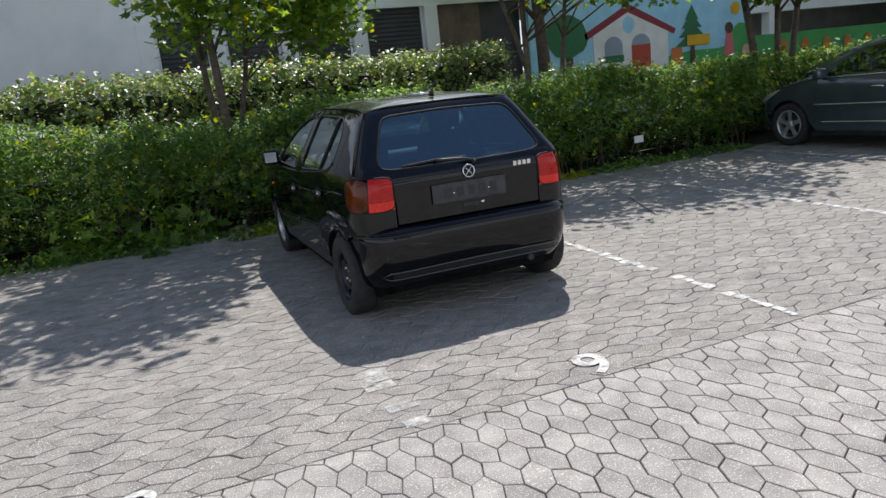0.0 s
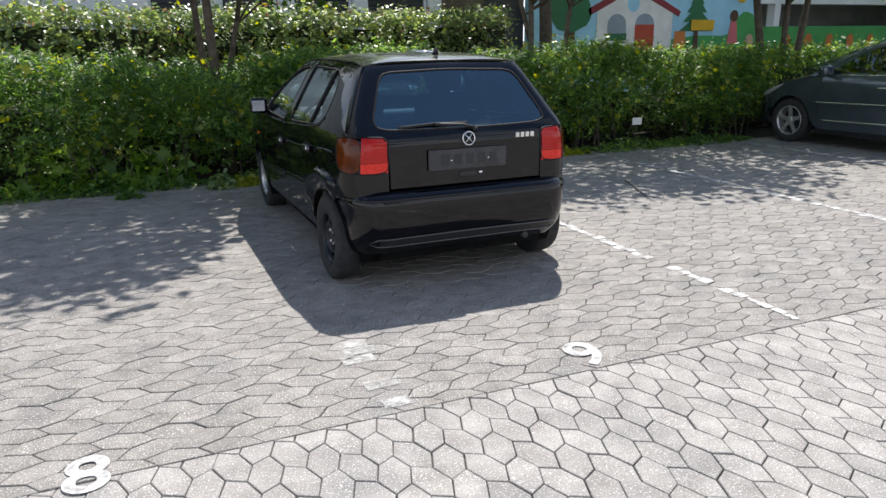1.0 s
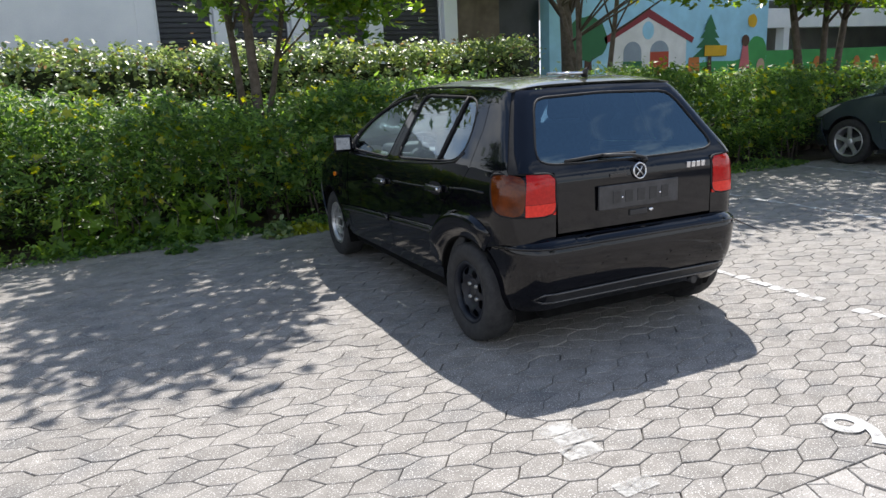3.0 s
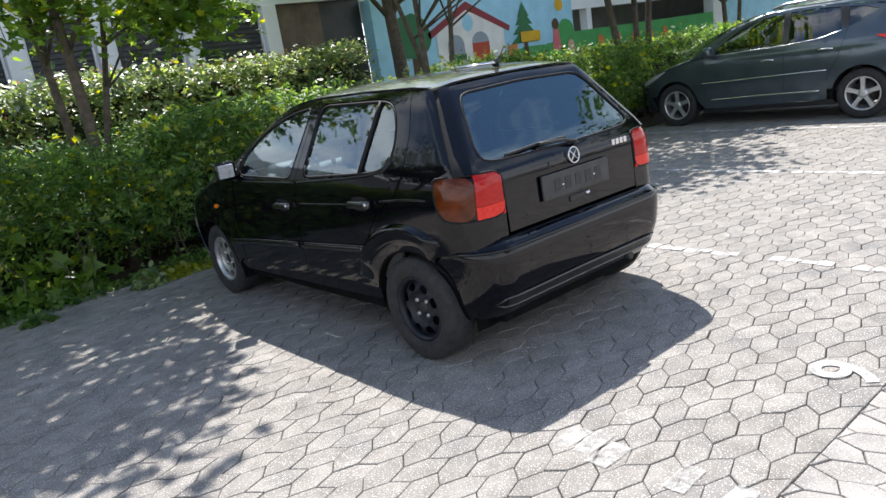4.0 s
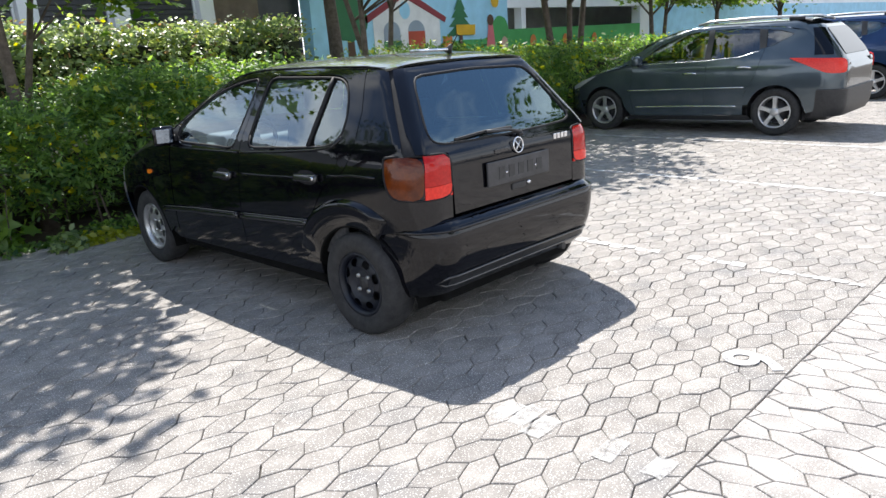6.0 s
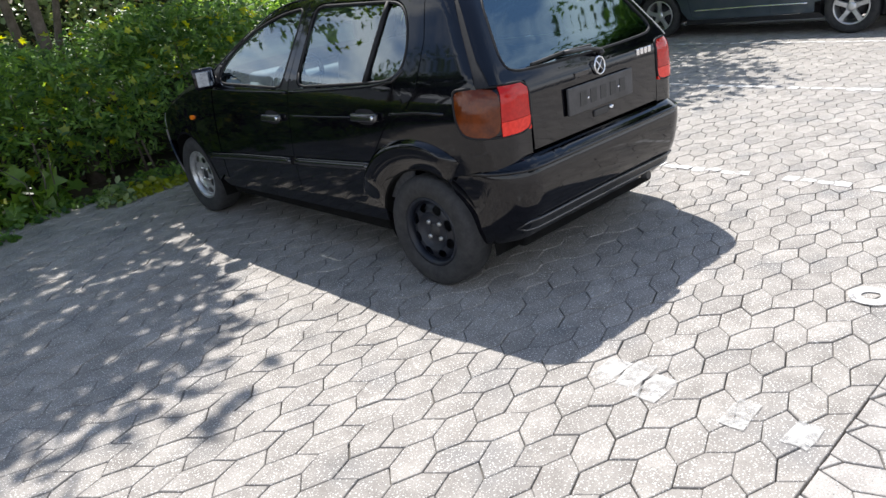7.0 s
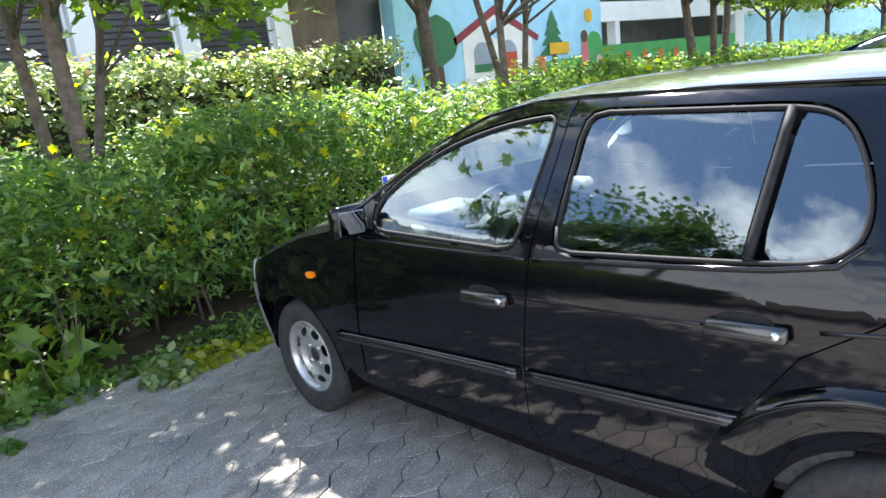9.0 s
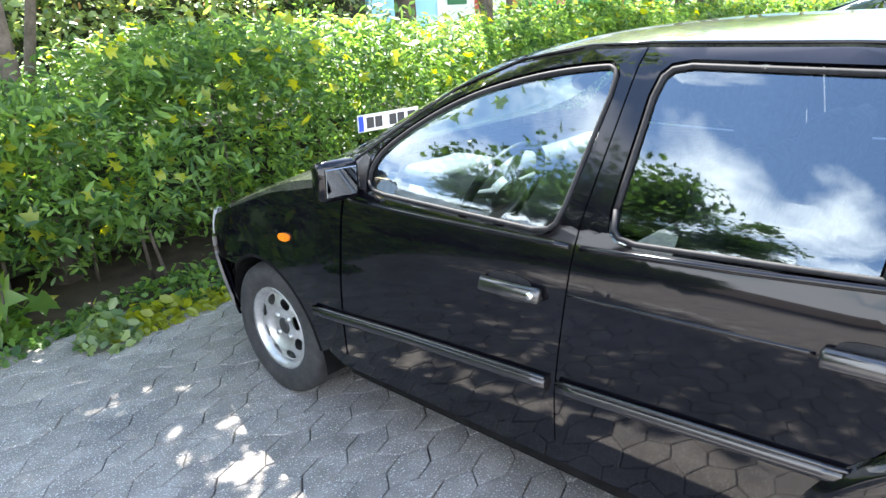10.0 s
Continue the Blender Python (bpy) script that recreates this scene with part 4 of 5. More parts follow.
fwin = [(1.745, 0.943), (1.755, 1.03), (1.685, 1.100), (1.575, 1.172), (1.46, 1.226), (1.37, 1.256), (1.28, 1.281), (1.19, 1.300), (1.09, 1.314), (0.998, 1.321), (1.048, 0.934)]
rwin = [(0.905, 0.944), (0.893, 1.325), (0.30, 1.318), (0.215, 1.305), (0.160, 1.265), (0.115, 1.18), (0.092, 1.09), (0.105, 1.025), (0.17, 0.985), (0.32, 0.974)]

# doors, each a bent sheet with its window opening
fdoor = [(1.85, 0.93), (1.93, 0.955), (1.757, 1.085), (1.55, 1.230), (1.33, 1.316), (1.10, 1.355), (0.952, 1.361), (0.984, 0.94), (1.035, 0.50), (1.042, 0.348), (1.92, 0.321), (1.90, 0.5)]
rdoor = [(0.952, 1.361), (0.50, 1.365), (0.07, 1.350), (0.00, 1.15), (-0.02, 0.96), (0.04, 0.87), (0.20, 0.77), (0.315, 0.62), (0.335, 0.45), (0.325, 0.364), (1.042, 0.348), (1.035, 0.50), (0.984, 0.94)]
both("front_door", [offset_loop(fdoor, G), offset_loop(rounded(fwin), -0.012)], body_side, BLACK, car)
both("rear_door", [offset_loop(rdoor, G), offset_loop(rounded(rwin), -0.012)], body_side, BLACK, car)
quarter = [(0.07, 1.350), (-0.070, 1.345), (-0.108, 1.30), (-0.176, 1.20), (-0.247, 1.10), (-0.311, 1.01), (-0.338, 0.955), (-0.345, 0.90), (-0.345, 0.60)] + arch(0, WC, R_ARCH, 118, 15) + [(0.322, 0.364), (0.335, 0.45), (0.315, 0.62), (0.20, 0.77), (0.04, 0.87), (-0.02, 0.96), (0.00, 1.15)]
both("quarter_panel", [offset_loop(quarter, G)], body_side, BLACK, car, step=0.018)
fender = [(1.925, 0.945), (2.10, 0.925), (2.34, 0.845), (2.60, 0.755), (2.80, 0.685), (2.86, 0.60), (2.85, 0.50)] + arch(Y_F, WC, F_ARCH, 48, 180) + [(1.985, 0.338), (1.925, 0.321), (1.905, 0.5), (1.858, 0.925)]
both("front_wing", [offset_loop(fender, G)], low, BLACK, car, step=0.03)
sill = [(0.31, 0.275), (1.98, 0.255), (2.05, 0.29), (2.05, 0.332), (1.92, 0.315), (1.04, 0.342), (0.33, 0.358), (0.30, 0.31)]
both("sill", [sill], low, BLACK, car, lift=-0.012)
for side_x in (-1, 1):
    for a, b in ((0.0, R_ARCH), (Y_F, F_ARCH)):
        bm = bmesh.new()
        rings = []
        for k in range(25):
            t = math.pi * (-0.12 + 1.24 * k / 24)
            yy, zz = a + b * math.cos(t), WC + b * math.sin(t)
            w = -LOW.side(yy, max(zz, 0.16)).x
            rings.append([bm.verts.new((side_x * q, yy, zz)) for q in (w - 0.005, 0.50)])
        for p, q in zip(rings, rings[1:]):
            bm.faces.new((p[0], p[1], q[1], q[0]))
        part("wheel_housing", bm, LINER, car)

# rear arch flare
def flare(a, v):
    """Round the rear arch by angle a: v runs from the arch's edge to the ridge, which stands proud."""
    r = R_ARCH + 0.002 + v * (0.155 - 0.030 * max(0.0, a - 0.9))
    y, z = r * math.cos(a), WC + r * math.sin(a)
    ends = max(0.0, min(1.0, (a - 0.30) / 0.35, (2.16 - a) / 0.25))
    ends = ends * ends * (3 - 2 * ends)
    out = math.sin(min(v / 0.80, 1.0) * math.pi / 2) if v < 0.80 else math.cos((v - 0.80) / 0.20 * math.pi / 2)
    return body_side(y, z) + Vector((-0.030 * ends * out - 0.001, 0, 0))


for mir in (False, True):
    panel("arch_flare", [[(0.30, 0.0), (2.16, 0.0), (2.16, 1.0), (0.30, 1.0)]], flare, BLACK, car, lift=0.001, step=0.05, lip=0.004, mirror=mir)
    strip("arch_edge", arch(0, WC, R_ARCH, 15, 120), body_side, 0.008, LINER, car, lift=-0.004, mirror=mir)
    strip("arch_edge", arch(Y_F, WC, F_ARCH, 45, 178), low, 0.008, LINER, car, lift=-0.004, mirror=mir)
    strip("waist_crease", [(0.16, 0.836), (0.0, 0.850), (-0.18, 0.848)], body_side, 0.007, BLACK, car, lift=-0.003, mirror=mir)
    strip("waist_crease", [(1.0, 0.79), (0.70, 0.80), (0.43, 0.812)], body_side, 0.006, BLACK, car, lift=-0.003, mirror=mir)
    strip("waist_rail", [(1.86, 0.906), (1.50, 0.906), (1.0, 0.913)], body_side, 0.008, BLACK, car, mirror=mir)
    strip("waist_rail", [(0.97, 0.915), (0.60, 0.938), (0.28, 0.962), (0.14, 0.982), (0.085, 1.03)], body_side, 0.008, BLACK, car, mirror=mir)
    strip("rain_gutter", [(-0.05, 1.351), (0.10, 1.364), (0.50, 1.371), (0.95, 1.369), (1.12, 1.361), (1.33, 1.324), (1.55, 1.238), (1.757, 1.088), (1.92, 0.960)], UP.side, 0.005, BLACK, car, mirror=mir)

# side windows
quarter_line = [(0.305, 1.318), (0.335, 0.978)]
rw_main = [(0.905, 0.944), (0.893, 1.325), (0.33, 1.319), (0.36, 0.974)]
rw_small = [(0.31, 0.976), (0.28, 1.316), (0.215, 1.305), (0.160, 1.265), (0.115, 1.18), (0.092, 1.09), (0.105, 1.025), (0.17, 0.985)]
both("front_door_window", [rounded(fwin)], body_side, GLASS, car, lift=-0.010, lip=0)
both("rear_door_window", [offset_loop(rw_main, -0.006)], body_side, GLASS, car, lift=-0.010, lip=0)
both("quarter_light", [rounded(rw_small)], body_side, GLASS, car, lift=-0.010, lip=0)
for mir in (False, True):
    strip("window_seal", rounded(fwin), body_side, 0.007, SEAL, car, lift=-0.005, mirror=mir, closed=True)
    strip("window_seal", rounded(rwin), body_side, 0.007, SEAL, car, lift=-0.005, mirror=mir, closed=True)
    strip("window_divider", quarter_line, body_side, 0.013, SEAL, car, lift=-0.006, mirror=mir)

# roof
GUTTER = ([-0.30, -0.06, 0.10, 0.50, 0.95, 1.12, 1.33, 1.45], [1.344, 1.350, 1.362, 1.368, 1.366, 1.358, 1.322, 1.28])
CROWN = ([-0.14, -0.105, -0.085, -0.05, 0.05, 0.25, 0.50, 0.90, 1.10, 1.25, 1.38], [1.352, 1.366, 1.378, 1.389, 1.401, 1.411, 1.4135, 1.408, 1.396, 1.376, 1.346])


def roof_top(u, v):
    """u across (-1..1), v along (0 back, 1 front)."""
    x = 0.5 * u
    y = UP.rear(x, 1.358).y + 0.004
    y += (UP.nose(x, 1.343).y - y) * v
    edge = curve_at(y, *GUTTER)
    w = -UP.side(max(y, 0.02), edge).x - 0.002
    top = max(curve_at(y + 0.004 * u * u, *CROWN), edge + 0.004)
    return Vector((u * w, y, edge + (top - edge) * (1 - abs(u) ** 3.6)))


cap = [(-1, 0.0), (1, 0.0), (1, 1.0), (-1, 1.0)]
panel("roof", [cap], roof_top, DUSTY_SHEEN, car, step=0.022, lip=0.012, label="dusty black roof with a pale sky sheen in its colour")
both("front_pillar", [[(1.925, 0.962), (1.757, 1.092), (1.55, 1.240), (1.38, 1.306), (1.36, 1.332), (1.44, 1.314), (1.62, 1.235), (1.80, 1.105), (2.00, 0.965)]], UP.side, BLACK, car, step=0.02, lip=0.01)
panel("windscreen", [rounded([(-0.66, 0.965), (0.66, 0.965), (0.46, 1.345), (-0.46, 1.345)])], UP.nose, GLASS, car, step=0.04, lip=0)

# tailgate
tail_window = [(-0.585, 1.015), (-0.52, 0.985), (-0.30, 0.978), (0.0, 0.975), (0.30, 0.978), (0.52, 0.985), (0.585, 1.015), (0.53, 1.14), (0.455, 1.305), (0.0, 1.318), (-0.455, 1.305), (-0.53, 1.14)]
def GE(z, s=1):
    """The tailgate's upright edge at height z, part way round the corner."""
    return (s * (UP.half(curve_at(z, *UP.back) + 0.03, z) - UP.rx * 0.22), z)


gate = [(-0.508, 0.642), (0.508, 0.642), (0.513, 0.946), (0.700, 0.958), GE(1.06), GE(1.14), GE(1.22), GE(1.30), GE(1.348), (0.0, 1.360), GE(1.348, -1), GE(1.30, -1), GE(1.22, -1), GE(1.14, -1), GE(1.06, -1), (-0.700, 0.958), (-0.513, 0.946)]
panel("tailgate", [offset_loop(gate, 0.002), offset_loop(rounded(tail_window), -0.004)], rear_face, BLACK, car, step=0.016)
panel("rear_window", [rounded(tail_window)], rear_face, REARGLASS, car, lift=-0.004, step=0.04, lip=0)
strip("rear_window_seal", rounded(tail_window), rear_face, 0.007, SEAL, car, lift=-0.002, closed=True)

both("tail_panel", [[(-0.235, 0.60), (0.05, 0.60), (0.05, 0.950), (-0.235, 0.943)]], LOW.wrap, BLACK, car, step=0.02, lift=-0.004)

both("rear_pillar", [[(-0.125, 0.958), (0.125, 0.958), (0.13, 1.345), (-0.10, 1.350)]], UP.wrap, SEAL, car, step=0.02, lift=-0.009, lip=0)

# tail lamps wrap round the corners
for mir in (False, True):
    lamp = new("tail_lamp")
    lamp.parent = car
    tagged(lamp, "red and smoked amber tail lamp")
    panel("amber_lens", [rounded([(-0.055, 0.742), (0.095, 0.752), (0.130, 0.80), (0.145, 0.88), (0.140, 0.945), (-0.055, 0.948)], 2)], LOW.wrap, LAMP_AMBER, lamp, lift=0.004, step=0.025, mirror=mir)
    panel("red_lens", [[(-0.225, 0.805), (-0.058, 0.805), (-0.058, 0.947), (-0.185, 0.942), (-0.215, 0.92)]], LOW.wrap, LAMP_RED, lamp, lift=0.005, step=0.025, mirror=mir)
    panel("brake_lens", [[(-0.228, 0.745), (-0.058, 0.745), (-0.058, 0.803), (-0.227, 0.803)]], LOW.wrap, LAMP_BRIGHT, lamp, lift=0.005, step=0.025, mirror=mir)
    strip("lamp_seal", rounded([(-0.236, 0.740), (0.100, 0.746), (0.137, 0.80), (0.152, 0.88), (0.147, 0.952), (-0.19, 0.950), (-0.226, 0.92)]), LOW.wrap, 0.006, SEAL, lamp, lift=0.001, mirror=mir, closed=True)

# bumper
BUMP = Shell(([0.20, 0.26, 0.33, 0.56, 0.60, 0.63], [0.74, 0.775, 0.795, 0.806, 0.800, 0.775]),
             ([0.20, 0.27, 0.32, 0.42, 0.56, 0.60, 0.625, 0.64], [-0.36, -0.430, -0.462, -0.500, -0.515, -0.500, -0.465, -0.40]),
             ([0.2, 0.6], [3.1, 3.1]), 0.20, 0.22, 0.34, 0.42)


def bumper_mid(z):
    """Where the run along the bumper reaches the car's middle."""
    return -0.39 * (BUMP.rx + BUMP.ry) - (BUMP.half(curve_at(z, *BUMP.back) + BUMP.ry, z) - BUMP.rx)


def bumper_place(u, z):
    c = bumper_mid(z)
    if u >= c:
        return BUMP.wrap(u, z)
    p = BUMP.wrap(2 * c - u, z)
    return Vector((-p.x, p.y, p.z))


bumper = new("rear_bumper")
bumper.parent = car
half_run = [(-0.30, 0.245), (0.02, 0.232), (0.15, 0.235), (0.235, 0.40), (0.30, 0.535), (0.33, 0.575), (0.20, 0.625), (-0.30, 0.632)]
other_run = [(2 * bumper_mid(z) - u, z) for u, z in half_run][::-1]
panel("bumper_skin", [half_run + other_run], bumper_place, BLACK, bumper, step=0.025)
lip_run = [(0.30, 0.580), (0.0, 0.588), (-0.30, 0.588)]
strip("bumper_lip", lip_run + [(2 * bumper_mid(z) - u, z) for u, z in lip_run][::-1], bumper_place, 0.010, BLACK, bumper, lift=-0.002)
panel("bumper_valance", [[(-0.60, 0.298), (0.60, 0.298), (0.61, 0.343), (-0.61, 0.343)]], BUMP.rear, TRIMBLACK, bumper, lift=0.006, step=0.03)
strip("bumper_bead", [(0.0, 0.296), (-0.60, 0.296), (-0.645, 0.318), (-0.60, 0.345), (0.0, 0.350), (0.60, 0.345), (0.645, 0.318), (0.60, 0.296), (0.0, 0.296)], BUMP.rear, 0.008, HANDLE, bumper, lift=0.007)

# badge, plate carrier, lock, wiper, writing
badge = new("badge")
badge.parent = car
bm = bmesh.new()
tube_bm([(0.040 * math.cos(2 * math.pi * k / 28), 0, 0.040 * math.sin(2 * math.pi * k / 28)) for k in range(29)], 0.0045, 6, bm, caps=False)
tube_bm([(-0.024, 0, 0.026), (0.024, 0, -0.026)], 0.0035, 6, bm)
tube_bm([(0.024, 0, 0.026), (-0.024, 0, -0.026)], 0.0035, 6, bm)
badge_ring = part("badge_ring", bm, CHROME, badge, "chrome badge ring")
badge.matrix_basis = pose(0.005, -0.447, 0.915, -6, 0, 0)
carrier = part("plate_carrier", box_bm(-0.268, 0.258, -0.462, -0.448, 0.732, 0.858, 0.005), PLATEBLANK, car, "empty dark number plate carrier")
for x in (-0.18, -0.10, -0.02, 0.06, 0.14):
    part("plate_bar", box_bm(x, x + 0.05, -0.4640, -0.4615, 0.762, 0.826, 0.001), TRIMBLACK, carrier)
for x in (-0.12, 0.13):
    part("plate_screw", lathe_bm([(0, 0), (0.006, 0), (0.006, 0.004)], 8, centre=(0, 0, 0)), CHROME, carrier).matrix_basis = pose(x, -0.4665, 0.79, 0, 0, 90)
part("tailgate_handle", box_bm(-0.06, 0.06, -0.452, -0.44, 0.682, 0.715, 0.006), TRIMBLACK, car)
part("tailgate_lock", lathe_bm([(0, 0.006), (0.011, 0.006), (0.013, -0.01)], 14), CHROME, car).matrix_basis = pose(0.085, -0.449, 0.702, 0, 0, -90)
for x in (0.335, 0.370, 0.405, 0.440):
    at = rear_face(x + 0.012, 0.915)
    part("badge_mark", box_bm(x, x + 0.026, at.y - 0.006, at.y + 0.002, 0.900, 0.930, 0.002), CHROME, car, "chrome badge mark")
part("badge_mark", box_bm(-0.185, -0.075, rear_face(-0.13, 0.905).y - 0.005, rear_face(-0.13, 0.905).y + 0.002, 0.893, 0.915, 0.003), MOULDING, car)
wiper = new("rear_wiper")
wiper.parent = car
strip("wiper_arm", [(0.06, 0.965), (-0.02, 0.985), (-0.20, 0.995)], rear_face, 0.009, TRIMBLACK, wiper, lift=0.022)
strip("wiper_blade", [(0.02, 1.000), (-0.20, 1.003), (-0.43, 0.992)], rear_face, 0.007, RUBBER, wiper, lift=0.010)
strip("wiper_pivot", [(0.06, 0.950), (0.06, 0.968)], rear_face, 0.016, TRIMBLACK, wiper, lift=0.012)

# bonnet, nose, head lamps
def bonnet(u, y):
    zf = curve_at(y, [1.90, 2.10, 2.34, 2.60, 2.80, 2.96, 3.04], [0.968, 0.932, 0.856, 0.766, 0.70, 0.648, 0.60])
    w = LOW.half(y, 0.75) - max(0, y - 2.62) * 0.55
    return Vector((u * (w - 0.004), y, zf + 0.055 * (1 - abs(u) ** 3.5)))


panel("bonnet", [[(-1, 1.92), (1, 1.92), (1, 2.86), (0.9, 2.98), (0, 3.03), (-0.9, 2.98), (-1, 2.86)]], bonnet, DUSTY_SHEEN, car, step=0.05, lip=0.03, label="dusty black bonnet with a pale sky sheen in its colour")
panel("front_bumper", [[(-0.72, 0.20), (0.72, 0.20), (0.73, 0.52), (0.70, 0.58), (-0.70, 0.58), (-0.73, 0.52)]], LOW.nose, BLACK, car, step=0.04, lift=0.02)
both("front_bumper_side", [[(2.74, 0.24), (3.06, 0.22), (3.06, 0.56), (2.86, 0.57), (2.85, 0.50)]], low, BLACK, car, step=0.03, lift=0.012)
both("head_lamp", [[(2.87, 0.58), (3.02, 0.58), (3.00, 0.655), (2.84, 0.69)]], low, LAMP_CLEAR, car, step=0.02, lift=0.004)
panel("grille", [[(-0.42, 0.585), (0.42, 0.585), (0.42, 0.64), (-0.42, 0.64)]], LOW.nose, TRIMBLACK, car, step=0.04)

# flank fittings
for mir in (False, True):
    s = 1 if mir else -1
    strip("rub_strip", [(2.06, 0.464), (1.60, 0.498), (1.055, 0.528)], low, 0.022, MOULDING, car, lift=-0.004, mirror=mir)
    strip("rub_strip", [(1.020, 0.530), (0.70, 0.549), (0.34, 0.570)], low, 0.022, MOULDING, car, lift=-0.004, mirror=mir)
    strip("rub_strip_bead", [(2.06, 0.484), (1.60, 0.518), (1.055, 0.548)], low, 0.006, MOULDING, car, lift=0.011, mirror=mir)
    strip("rub_strip_bead", [(1.020, 0.550), (0.70, 0.569), (0.34, 0.590)], low, 0.006, MOULDING, car, lift=0.010, mirror=mir)
    for y0, z in ((1.062, 0.775), (0.215, 0.822)):
        h = new("door_handle")
        h.parent = car
        x0 = s * (-body_side(y0 + 0.1, z).x + 0.016)
        bm = box_bm(-0.016, 0.016, -0.100, 0.100, -0.015, 0.015, 0.010)
        for v in bm.verts:
            v.co.z -= 0.010 * (v.co.y / 0.1) ** 2 * (1 if v.co.z < 0 else -0.3)
            if v.co.z > 0 and v.co.x * s > 0:
                v.co.x -= s * 0.008
        part("handle_grip", bm, HANDLE, h, smooth=True).matrix_basis = pose(x0, y0 + 0.105, z, -2, 0, 0)
        part("handle_lock", lathe_bm([(0, s * 0.003), (0.009, s * 0.003), (0.011, -s * 0.004)], 14), CHROME, h).matrix_basis = pose(x0 + s * 0.014, y0 + 0.03, z)
        # Flat dark patch in place of the shaded hollow behind the grip.
        panel("handle_recess_shade", [rounded([(y0 + 0.05, z - 0.040), (y0 + 0.17, z - 0.040), (y0 + 0.19, z + 0.005), (y0 + 0.17, z + 0.035), (y0 + 0.05, z + 0.035), (y0 + 0.035, z)])], body_side, SEAL, h, lift=0.0015, lip=0, mirror=mir)
    panel("side_indicator", [rounded([(2.165, 0.702), (2.235, 0.696), (2.235, 0.726), (2.165, 0.733)])], low, AMBER, car, lift=0.008, step=0.02, mirror=mir, label="small amber side indicator")
    mirror_thing = new("door_mirror")
    mirror_thing.parent = car
    mirror_thing.matrix_basis = pose(s * 0.868, 1.80, 0.985, 0, 0, s * 13)
    bm = box_bm(-0.070, 0.070, -0.02, 0.085, -0.064, 0.064, 0.022)
    for v in bm.verts:
        if v.co.y > 0.03:
            v.co.x *= 0.8
            v.co.z *= 0.75
    part("mirror_housing", bm, BLACK, mirror_thing, smooth=True)
    part("mirror_pane", box_bm(-0.051, 0.051, -0.024, -0.0205, -0.044, 0.044, 0.0015), MIRRORED, mirror_thing).matrix_basis = pose(0, -0.004, 0, 4, 0, 0)
    part("mirror_foot", tube_bm([(-s * 0.05, 0.03, -0.03), (-s * 0.12, 0.04, -0.045)], [0.04, 0.035], 8), TRIMBLACK, mirror_thing)
    panel("mirror_triangle", [[(1.87, 0.945), (1.752, 0.945), (1.765, 1.035), (1.79, 1.045)]], body_side, TRIMBLACK, car, lift=0.004, lip=0.004, step=0.03, mirror=mir)

wheel(car, -0.722, 0.0, 0.275, 0.168, 0.165, STEELBLACK, "steel", -1)
wheel(car, 0.722, 0.0, 0.275, 0.168, 0.165, STEELBLACK, "steel", 1)
wheel(car, -0.695, Y_F, 0.275, 0.168, 0.165, STEELSILVER, "steel", -1)
wheel(car, 0.695, Y_F, 0.275, 0.168, 0.165, STEELSILVER, "steel", 1)
part("underbody", box_bm(-0.56, 0.56, -0.38, -0.30, 0.18, 0.34, 0.02), LINER, car)
part("floor_tray", box_bm(-0.58, 0.58, -0.295, 2.85, 0.21, 0.34, 0.02), LINER, car)
# Unseen trays added under the sills to stop sunlight passing beneath the car.
for x0, x1 in ((-0.745, -0.585), (0.585, 0.745)):
    part("sun_block", box_bm(x0, x1, 0.36, 2.0, 0.20, 0.335, 0.02), LINER, car)
part("exhaust", tube_bm([(0.42, -0.10, 0.25), (0.42, -0.44, 0.255)], 0.022, 10), TRIMBLACK, car)
aerial = new("roof_aerial")
aerial.parent = car
part("aerial_foot", tube_bm([(-0.02, 0.00, 1.405), (-0.02, -0.012, 1.43), (-0.02, -0.03, 1.445)], [0.022, 0.016, 0.008], 8), TRIMBLACK, aerial)
part("aerial_mast", tube_bm([(-0.02, -0.03, 1.440), (-0.01, -0.07, 1.50)], [0.004, 0.002], 6), TRIMBLACK, aerial)
part("loose_rod", tube_bm([(-0.04, -0.02, 1.422), (-0.16, 0.16, 1.424)], 0.008, 6), CHROME, aerial, "pale rod lying on the roof")

# cabin
cabin = new("cabin")
cabin.parent = car
part("floor_pan", box_bm(-0.70, 0.70, -0.25, 2.15, 0.342, 0.40), CLOTH, cabin)
part("dashboard", box_bm(-0.70, 0.70, 1.72, 2.26, 0.55, 0.895, 0.06), DASH, cabin, smooth=True)
part("sponge", box_bm(-0.66, -0.56, 1.80, 1.88, 0.894, 0.945, 0.012), SPONGE, cabin, "tan sponge on the dashboard")
part("instrument_cowl", box_bm(-0.52, -0.20, 1.69, 1.92, 0.85, 0.950, 0.03), DASH, cabin, smooth=True)
part("door_card", box_bm(-0.765, -0.74, 0.10, 1.9, 0.40, 0.90, 0.01), CLOTH, cabin)
part("door_card", box_bm(0.74, 0.765, 0.10, 1.9, 0.40, 0.90, 0.01), CLOTH, cabin)
part("rear_shelf", box_bm(-0.62, 0.62, -0.30, 0.02, 0.86, 0.885, 0.008), CLOTH, cabin)
part("bench_back", box_bm(-0.64, 0.64, 0.03, 0.16, 0.50, 0.98, 0.05), CLOTH, cabin, smooth=True)
part("bench_seat", box_bm(-0.64, 0.64, 0.10, 0.58, 0.42, 0.58, 0.05), CLOTH, cabin, smooth=True)
part("headliner", box_bm(-0.46, 0.46, 0.0, 1.05, 1.350, 1.362), CLOTH, cabin)
part("paper_sheet", box_bm(-0.36, -0.12, -0.22, -0.10, 0.888, 0.892), M_WHITE, cabin, "white paper on the rear shelf")
